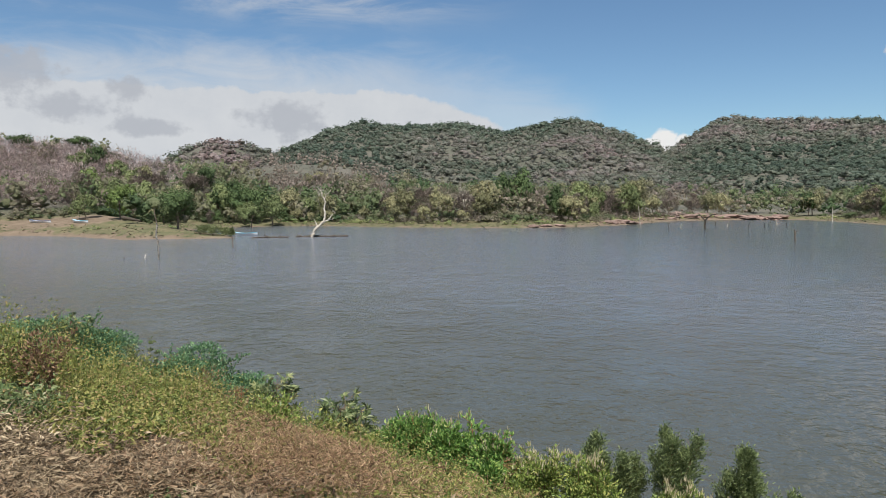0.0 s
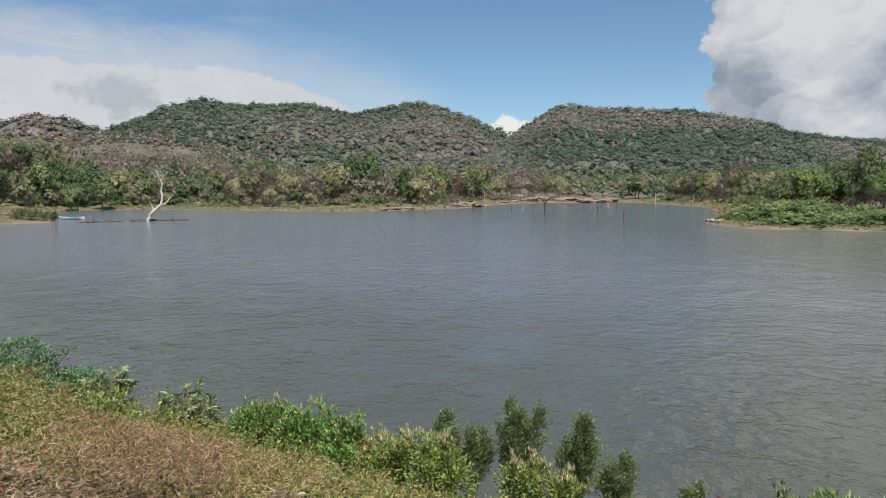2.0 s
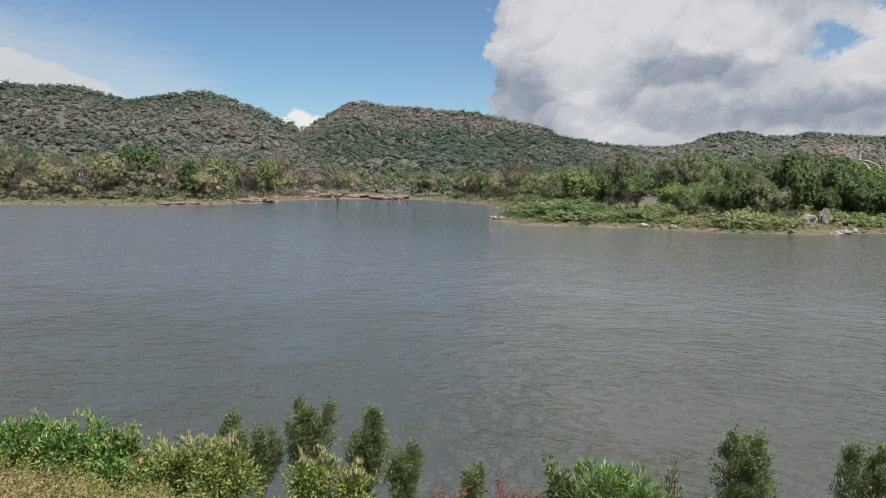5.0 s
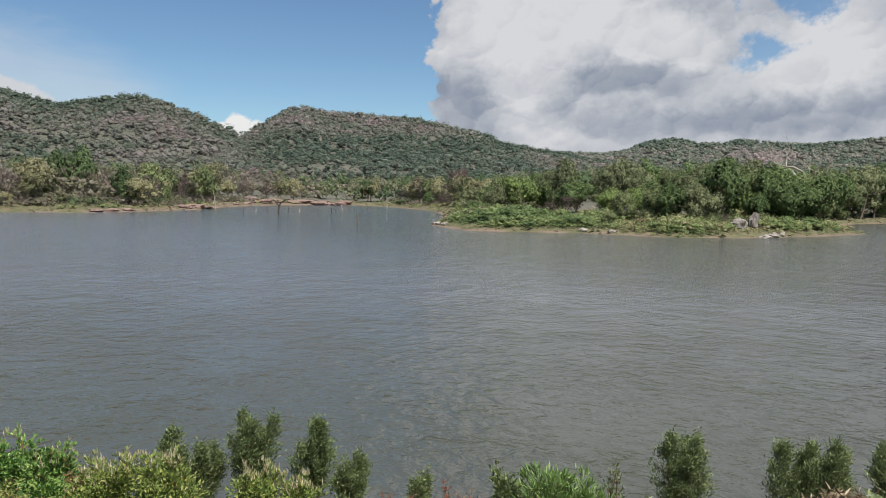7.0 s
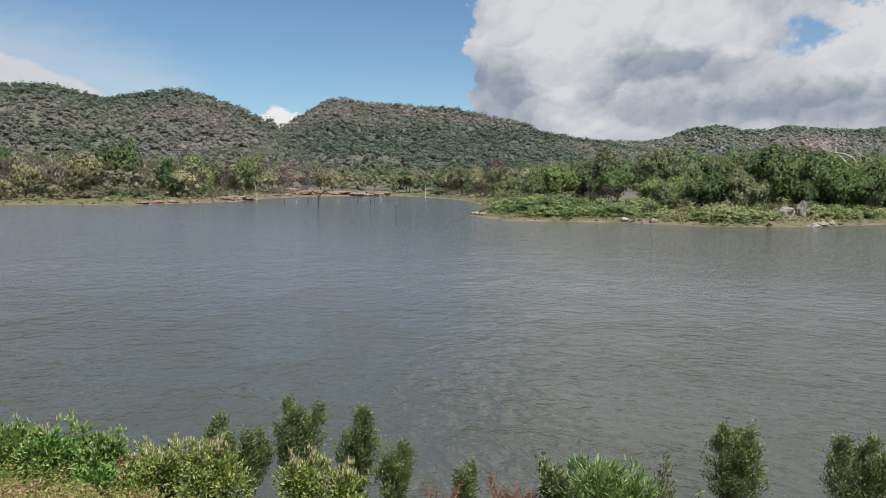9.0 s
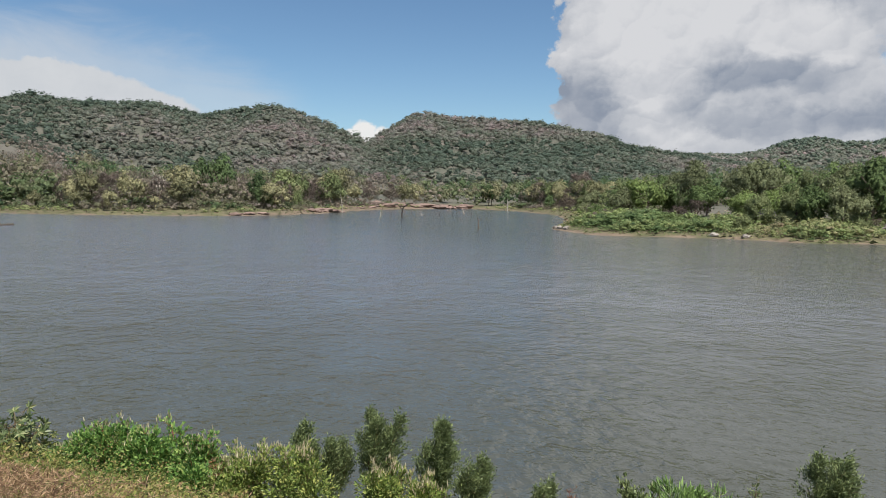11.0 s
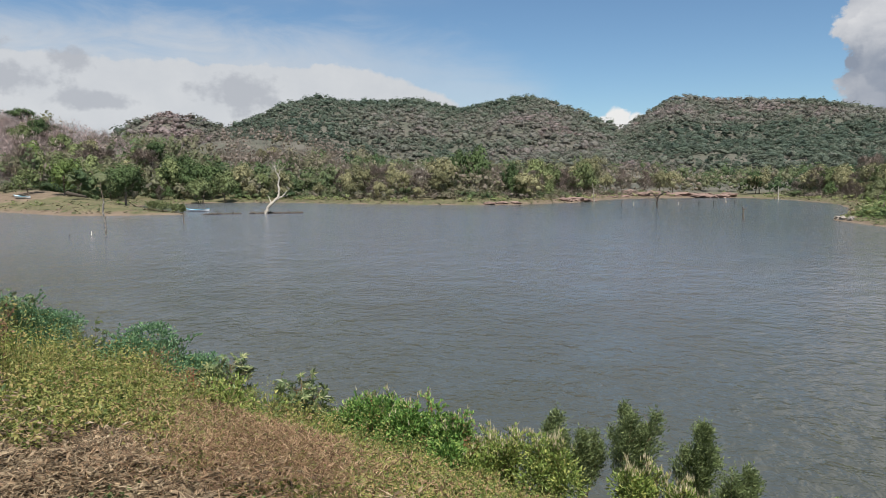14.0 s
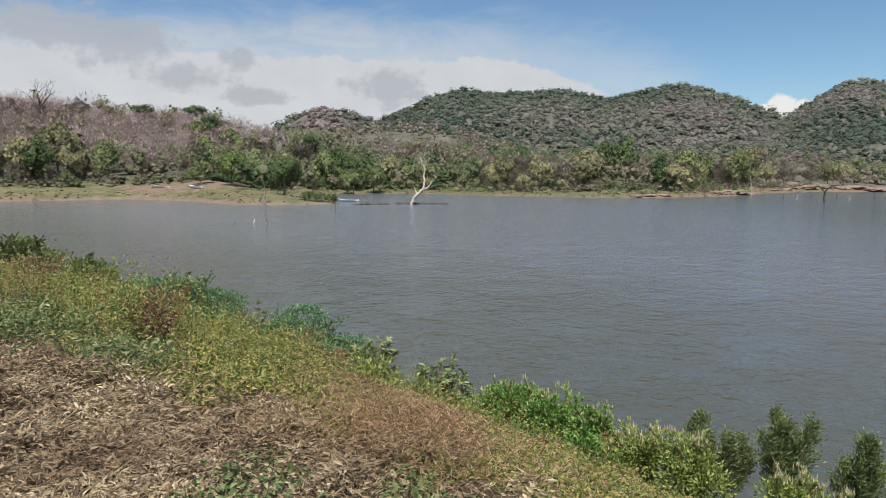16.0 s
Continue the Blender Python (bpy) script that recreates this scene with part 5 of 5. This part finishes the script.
for k, (x, y, h, w, which) in enumerate(((-2.6, 12.2, 0.75, 0.9, 1), (-3.2, 12.4, 0.8, 0.8, 3), (-4.4, 12.9, 0.85, 0.9, 3), (-5.3, 13.6, 0.8, 1.0, 0), (-1.9, 11.4, 0.5, 0.7, 1), (-0.9, 10.6, 0.45, 0.6, 0), (-2.4, 11.0, 0.4, 0.7, 0),
                                         (0.2, 9.6, 0.35, 0.5, 1), (1.0, 8.9, 0.35, 0.5, 0), (-6.4, 14.4, 0.9, 1.1, 1), (-3.9, 11.6, 0.55, 0.8, 1))):
    label, leaf, stem, ln, wd = kinds[which]
    shrub("bushy_weed", label, "weed", x, y, h, w, leaf, 800, ln, wd, 6, 0.1, 0.45, stem, seed=600 + k, group="bushy weeds on the dam's slope")

# ------------------------------------------------------------ things in the water and on the shore


def prop(name, label, category, x, y, z, pieces, mat, turn=0, group="", part_name="trunk", smooth=True):
    root = tagged(new(name), label, category, group)
    root.matrix_basis = pose(x, y, z, 0, 0, turn)
    v, f = join(pieces)
    mesh_part(part_name, np_mesh(part_name, v, f, mat, smooth), root)
    return root


def crooked(r, pts, r0, r1, sides=7, per=4):
    """A limb through the given points, with a little wobble."""
    pts = np.array(pts, float)
    t = np.linspace(0, len(pts) - 1, (len(pts) - 1) * per + 1)
    path = np.stack([np.interp(t, np.arange(len(pts)), pts[:, k]) for k in range(3)], -1)
    path[1:-1] += r.normal(0, r0 * 0.25, path[1:-1].shape)
    return tube(path, np.linspace(r0, r1, len(path)) * r.uniform(0.88, 1.12, len(path)), sides)


r5 = np.random.default_rng(5)
dead = tagged(new("dead_tree"), "bleached leafless dead tree leaning out of the water", "dead tree")
dead.matrix_basis = pose(-26.7, 144.1, 0, 0, 0, 10)
for nm, pts, a0, a1 in (("trunk", [(0, 0, -1), (0.5, 0, 0.8), (1.5, 0.2, 2.2), (2.7, 0.3, 3.1)], 0.36, 0.26),
                        ("limb", [(2.7, 0.3, 3.1), (2.9, 0.2, 4.4), (2.75, 0.3, 5.6), (3.1, 0.2, 7.0), (2.5, 0.2, 8.2), (2.2, 0.1, 9.0), (1.8, 0.1, 9.6)], 0.24, 0.07),
                        ("limb", [(2.75, 0.3, 7.4), (3.1, 0.4, 8.5), (3.7, 0.3, 8.9), (4.1, 0.5, 9.4)], 0.13, 0.05),
                        ("limb", [(2.4, 0.3, 2.9), (3.6, 0.2, 3.4), (4.0, 0, 4.0), (4.5, 0.1, 4.6)], 0.2, 0.06),
                        ("limb", [(1.4, 0.2, 2.1), (1.0, 0.3, 3.0), (0.7, 0.2, 3.8)], 0.14, 0.05),
                        ("limb", [(3.6, 0.2, 3.4), (4.3, 0.6, 3.5), (4.8, 0.8, 3.9)], 0.1, 0.03)):
    v, f = crooked(r5, pts, a0, a1)
    mesh_part(nm, np_mesh(nm, v, f, DEADWOOD, True), dead)

pole = tagged(new("water_pole"), "tall thin dead trunk with peeling pale bark standing in water", "pole")
pole.matrix_basis = pose(-32.3, 81.0, 0)
v, f = crooked(r5, [(0, 0, -1), (-0.05, 0, 1.2), (-0.22, 0, 2.6), (-0.2, 0.05, 4.1)], 0.11, 0.085)
pole_trunk = mesh_part("trunk", np_mesh("trunk", v, f, MOTTLED, True), pole)
v, f = crooked(r5, [(-0.2, 0.05, 4.05), (-0.32, 0, 4.9), (-0.42, 0.05, 5.9)], 0.055, 0.025)
mesh_part("tip", np_mesh("tip", v, f, BARK, True), pole)
for k in range(7):
    z_ = 0.4 + k * 0.52
    ang = r5.uniform(0, 6.28)
    c_ = np.array([-0.02 - 0.05 * z_, 0, z_])
    d_ = np.array([math.cos(ang), math.sin(ang), 0.3])
    v, f = tube(np.array([c_, c_ + d_ * 0.12, c_ + d_ * 0.22]), [0.05, 0.06, 0.03], 6)
    mesh_part("knot", np_mesh("knot", v, f, DARKWOOD, True), pole_trunk)


def floating_log(x0, y0, x1, y1, rad, seed_):
    r = np.random.default_rng(seed_)
    n = 24
    path = np.stack([np.linspace(x0, x1, n), np.linspace(y0, y1, n) + r.normal(0, 0.12, n), 0.06 + r.normal(0, 0.06, n)], -1)
    c_ = path.mean(0)
    root = tagged(new("floating_log"), "long dark waterlogged log floating low in the water", "log", "floating logs")
    root.matrix_basis = pose(c_[0], c_[1], 0)
    v, f = tube(path - [c_[0], c_[1], 0], rad * r.uniform(0.7, 1.2, n), 7)
    log = mesh_part("log", np_mesh("log", v, f, DARKWOOD, True), root)
    for k in range(7):
        p_ = path[r.integers(1, n - 1)] - [c_[0], c_[1], 0]
        v, f = tube(wander(r, p_, (r.normal(), r.normal(), 2.0), r.uniform(0.35, 0.75), 3, 0.2), [0.10, 0.08, 0.06, 0.03], 6)
        mesh_part("snag", np_mesh("snag", v, f, DARKWOOD, True), log)


floating_log(-38.0, 141.0, -31.0, 143.2, 0.2, 1)
floating_log(-29.8, 144.6, -19.4, 146.2, 0.26, 2)


def boat(x, y, z, turn, length, hull, trim, label, tilt=0.0):
    root = tagged(new("boat"), label, "boat", "small open boats")
    root.matrix_basis = pose(x, y, z, 0, tilt, turn)
    ns, nc = 17, 9
    t = np.linspace(-1, 1, ns)
    half = 0.62 * (1 - np.abs(t) ** 3.2) + 0.02
    sheer = 0.55 + 0.28 * np.maximum(t, 0) ** 2 + 0.08 * t * t
    keel = 0.05 + 0.4 * np.maximum(t, 0) ** 4
    u = np.linspace(-1, 1, nc)

    def shell(inset):
        w_ = np.maximum(half - inset, 0.01)[:, None] * np.sign(u) * np.abs(u) ** 0.6
        z_ = (keel + inset)[:, None] + (sheer - keel - inset)[:, None] * np.abs(u) ** 2.2
        return np.stack([np.repeat((t * length / 2 * (1 - inset * 0.3))[:, None], nc, 1), w_, z_], -1)

    outer, inner = shell(0), shell(0.05)
    i, j = np.meshgrid(np.arange(ns - 1), np.arange(nc - 1), indexing="ij")
    f = np.stack([i * nc + j, (i + 1) * nc + j, (i + 1) * nc + j + 1, i * nc + j + 1], -1).reshape(-1, 4)
    body = mesh_part("hull", np_mesh("hull", *join([(outer.reshape(-1, 3), f), (inner.reshape(-1, 3), f[:, ::-1])]), hull, True), root)
    for sd in (0, nc - 1):
        v, f = tube(outer[:, sd] + [0, 0, 0.0], np.full(ns, 0.045), 6)
        mesh_part("gunwale", np_mesh("gunwale", v, f, trim, True), body, "painted rim")
    for k in (5, 8, 11):
        c_ = t[k] * length / 2
        w_ = half[k] * 0.92
        v = np.array([(c_ + a * 0.13, b * w_, 0.42 + c * 0.03) for a in (-1, 1) for b in (-1, 1) for c in (-1, 1)])
        f = [[0, 1, 3, 2], [4, 6, 7, 5], [0, 4, 5, 1], [2, 3, 7, 6], [0, 2, 6, 4], [1, 5, 7, 3]]
        mesh_part("thwart", np_mesh("thwart", v, f, trim), root)
    return root


boat(-43.5, 158.0, -0.12, 155, 6.2, WHITE, BLUE, "white and turquoise fibreglass boat moored in shallow water", 3)
for x, y, turn, hull, trim, label in ((-99.5, 176.5, 170, WHITE, NAVY, "white boat with dark blue rim drawn up on the bank"), (-86.5, 170.5, 150, WHITE, BLUE, "white boat with blue rim lying on the bank")):
    boat(x, y, ground_at(x, y) - 0.05, turn, 6.0, hull, trim, label)


def stump(x, y, h, rad, mat, label, seed_, lean=0.15, arms=0, name="stump"):
    r = np.random.default_rng(seed_)
    root = tagged(new(name), label, "stump", "dead stumps in the lake")
    root.matrix_basis = pose(x, y, 0, 0, 0, r.uniform(0, 360))
    path = wander(r, (0, 0, -0.8), (lean, 0, 1), h + 0.8, 6, 0.1)
    v, f = tube(path, np.linspace(rad, rad * 0.6, len(path)) * r.uniform(0.85, 1.2, len(path)), 7)
    trunk = mesh_part("trunk", np_mesh("trunk", v, f, mat, True), root)
    for k in range(arms):
        a_ = k * 3.0 + r.uniform(-0.4, 0.4)
        b_ = wander(r, path[-2], (math.cos(a_), math.sin(a_), 0.7), h * r.uniform(0.25, 0.45), 4, 0.2)
        v, f = tube(b_, np.linspace(rad * 0.5, rad * 0.2, len(b_)), 6)
        mesh_part("branch", np_mesh("branch", v, f, mat, True), trunk)
    return root


stump(-36.4, 82.2, 0.22, 0.10, DARKWOOD, "short dark stump just above the water", 1)
stump(-34.5, 82.1, 0.65, 0.07, DEADWOOD, "small pale snag sticking out of the water", 2, 0.3, 1)
stump(-31.7, 107.8, 1.7, 0.10, BARK, "brown leaning snag with a pale base", 3, 0.25, 1)
stump(57.0, 115.2, 1.9, 0.15, BARK, "brown broken snag with a thick ragged top", 4, 0.1, 1)
stump(-11.9, 222.9, 1.2, 0.12, DARKWOOD, "thin dark snag near the shore", 5)
for k, (x, y, h) in enumerate(((64.0, 192.2, 1.4), (60.8, 192.3, 1.6), (83.2, 217.4, 1.3), (78.8, 197.6, 0.8), (87.3, 203.8, 1.2), (86.5, 191.5, 1.3), (102.5, 217.9, 1.0), (101.5, 210.6, 0.9), (98.0, 214.0, 0.6), (106.0, 226.0, 1.5), (72.0, 205.0, 0.9))):
    stump(x, y, h, 0.13, DARKWOOD if k % 3 else DEADWOOD, "dark snag standing in the shallow inlet" if k % 3 else "pale snag standing in the shallow inlet", 10 + k, 0.15, k % 2)
fork = tagged(new("forked_snag"), "dark forked dead tree standing in the inlet", "dead tree")
fork.matrix_basis = pose(66.6, 181.4, 0, 0, 0, -20)
for nm, pts, a0, a1 in (("trunk", [(0, 0, -1), (0, 0, 1.0), (0.1, 0, 2.2)], 0.24, 0.2), ("limb", [(0.1, 0, 2.1), (-0.6, 0, 2.9), (-1.0, 0, 3.5), (-2.2, 0.1, 3.4), (-2.9, 0, 2.9)], 0.17, 0.06),
                        ("limb", [(0.1, 0, 2.2), (0.8, 0, 3.1), (1.6, 0.1, 3.6), (3.0, 0, 3.9)], 0.2, 0.12), ("limb", [(-1.0, 0, 3.5), (-1.7, 0, 4.1)], 0.08, 0.03)):
    v, f = crooked(r5, pts, a0, a1)
    mesh_part(nm, np_mesh(nm, v, f, DARKWOOD, True), fork)

for x, y, h in ((65.5, 237.0, 7.0), (143.0, 262.0, 6.0), (13.0, 250.0, 13.0)):
    r = np.random.default_rng(int(x))
    root = tagged(new("dead_tree"), "straight pale dead trunk standing on the shore", "dead tree", "bare trunks on the shore")
    root.matrix_basis = pose(x, y, ground_at(x, y) - 0.2)
    v, f = tube(wander(r, (0, 0, 0), (0.02, 0, 1), h, 7, 0.04), np.linspace(0.2, 0.08, 8), 6)
    mesh_part("trunk", np_mesh("trunk", v, f, DEADWOOD, True), root)
x, y = -73.0, 168.0
root = tagged(new("fallen_trunk"), "dark fallen trunk lying down the bank", "log")
root.matrix_basis = pose(x, y, ground_at(x, y) + 0.15, 0, 0, -30)
v, f = tube(np.stack([np.linspace(-3.4, 3.4, 9), r5.normal(0, 0.1, 9), np.linspace(0.7, -0.1, 9)], -1), np.linspace(0.55, 0.2, 9), 8)
mesh_part("trunk", np_mesh("trunk", v, f, DARKWOOD, True), root)


def boulder(x, y, sx, sy, sz, seed_, mat, label, group, sink=0.25, turn=None):
    r = np.random.default_rng(seed_)
    bm = bmesh.new()
    bmesh.ops.create_icosphere(bm, subdivisions=3, radius=0.5)
    off = Vector(r.uniform(0, 50, 3))
    for v_ in bm.verts:
        q = v_.co * 2.2 + off
        v_.co *= 1 + 0.55 * noise.noise(q) + 0.2 * noise.noise(q * 3)
        v_.co.z = round(v_.co.z * 5) / 5 * 0.4 + v_.co.z * 0.6
        v_.co = Vector((v_.co.x * sx, v_.co.y * sy, v_.co.z * sz))
    me = bpy.data.meshes.new("boulder")
    bm.to_mesh(me)
    bm.free()
    me.materials.append(mat)
    ob = tagged(new("boulder", me), label, "rock", group)
    ob.matrix_basis = pose(x, y, max(ground_at(x, y), -0.1) + sz * (0.5 - sink), 0, 0, turn if turn is not None else r.uniform(0, 360))
    return ob


POINT = "rocks on the wooded point"
boulder(97.5, 66.5, 2.8, 2.0, 2.2, 1, STONE, "large pale grey boulder among green scrub", POINT)
boulder(101.0, 66.5, 1.8, 1.5, 3.1, 2, STONE, "upright pale grey boulder among green scrub", POINT, turn=40)
for k in range(9):
    boulder(91.5 + k * 0.75 + r5.normal(0, 0.2), 59.0 + r5.normal(0, 0.3), *r5.uniform(0.5, 1.3, 2), r5.uniform(0.4, 0.8), 20 + k, STONE, "low tan rock at the water's edge", POINT)
for k, (x, y) in enumerate(((69.5, 109.5), (68.8, 107.0), (68.2, 104.0), (76.5, 78.5), (78.0, 74.0))):
    boulder(x, y, 1.3, 0.9, 0.7, 40 + k, STONE, "low tan rock at the water's edge", POINT)
SLABS = "bare rock slabs on the far shore"
for k in range(34):
    t_ = r5.random()
    x, y = 104 + 44 * t_ + r5.normal(0, 1.5), 313 + r5.uniform(0, 16) + 4 * math.sin(t_ * 5)
    w_ = r5.uniform(4.0, 12.0)
    boulder(x, y, w_, w_ * r5.uniform(0.5, 0.9), w_ * r5.uniform(0.10, 0.28), 60 + k, REDSTONE, "pinkish brown bare rock on the shore", SLABS, 0.3)
for k, (x, y, sx, sy, sz) in enumerate(((59, 239, 8, 4, 1.8), (63, 243, 7, 4, 1.9), (54, 232, 8, 4, 1.6), (67, 247, 5, 3, 1.0), (26, 205.5, 4, 2.5, 0.9), (30, 207.5, 4, 2.5, 0.8), (34, 209, 3.5, 2.2, 0.8), (96, 299, 6, 4, 1.1), (88, 290, 4, 3, 0.8))):
    boulder(x, y, sx, sy, sz, 100 + k, REDSTONE, "low pinkish rock slab by the water", SLABS, 0.35)


def branching(r, start, way, length, rad, level, pieces):
    """A limb with its smaller branches."""
    path = wander(r, start, way, length, 4, 0.16, 0.03)
    pieces.append(tube(path, np.linspace(rad, rad * 0.5, len(path)), 5 if level > 1 else 3))
    if level == 0:
        return
    for k in range(3):
        p_ = path[r.integers(2, 5)]
        d_ = unit(path[-1] - path[-2]) + r.normal(0, 0.55, 3) + np.array([0, 0, 0.15])
        branching(r, p_, d_, length * r.uniform(0.5, 0.75), rad * 0.48, level - 1, pieces)


def bare_tree(x, y, h, spread, mat, label, seed_):
    r = np.random.default_rng(seed_)
    root = tagged(new("bare_tree"), label, "tree", "leafless trees")
    root.matrix_basis = pose(x, y, ground_at(x, y) - 0.2)
    path = wander(r, (0, 0, 0), (0.05, 0, 1), h * 0.5, 5, 0.07)
    v, f = tube(path, np.linspace(h * 0.022, h * 0.014, len(path)), 7)
    mesh_part("trunk", np_mesh("trunk", v, f, mat, True), root)
    for k in range(5):
        a_ = k * 1.256 + r.uniform(-0.3, 0.3)
        pieces = []
        branching(r, path[3 + k % 3], (math.cos(a_) * spread, math.sin(a_) * spread, 1.0), h * 0.33, h * 0.013, 3, pieces)
        v, f = join(pieces)
        mesh_part("limb", np_mesh("limb", v, f, mat, True), root)


bare_tree(139, 79, 19.0, 1.0, DEADWOOD, "pale leafless tree spreading above green crowns", 1)
bare_tree(7.4, 232, 12.0, 0.5, DEADWOOD, "pale leafless tree with upright branches", 2)
bare_tree(-188, 250, 17.0, 1.0, BARK, "tall leafless tree on the hilltop", 3)
bare_tree(-44, 262, 12.0, 0.5, DEADWOOD, "pale leafless tree among green trees", 4)
bare_tree(-150, 200, 8.0, 0.8, DEADWOOD, "small pale leafless tree on the hillside", 5)
bare_tree(-120, 214, 8.0, 0.8, BARK, "small grey leafless tree on the hillside", 6)
for k, (dx, dy, w_) in enumerate(((0, 0, 2.6), (2.0, 0.6, 2.2), (-2.2, 0.4, 2.4), (3.6, -0.2, 1.8))):
    shrub("shrub", "low dark scrub bush on the tip of the spit", "shrub", -46.5 + dx, 144.5 + dy, 1.9, w_, L_MID, 700, 0.3, 0.2, 5, 0.05, 0.8, seed=300 + k, group="scrub on the spit")
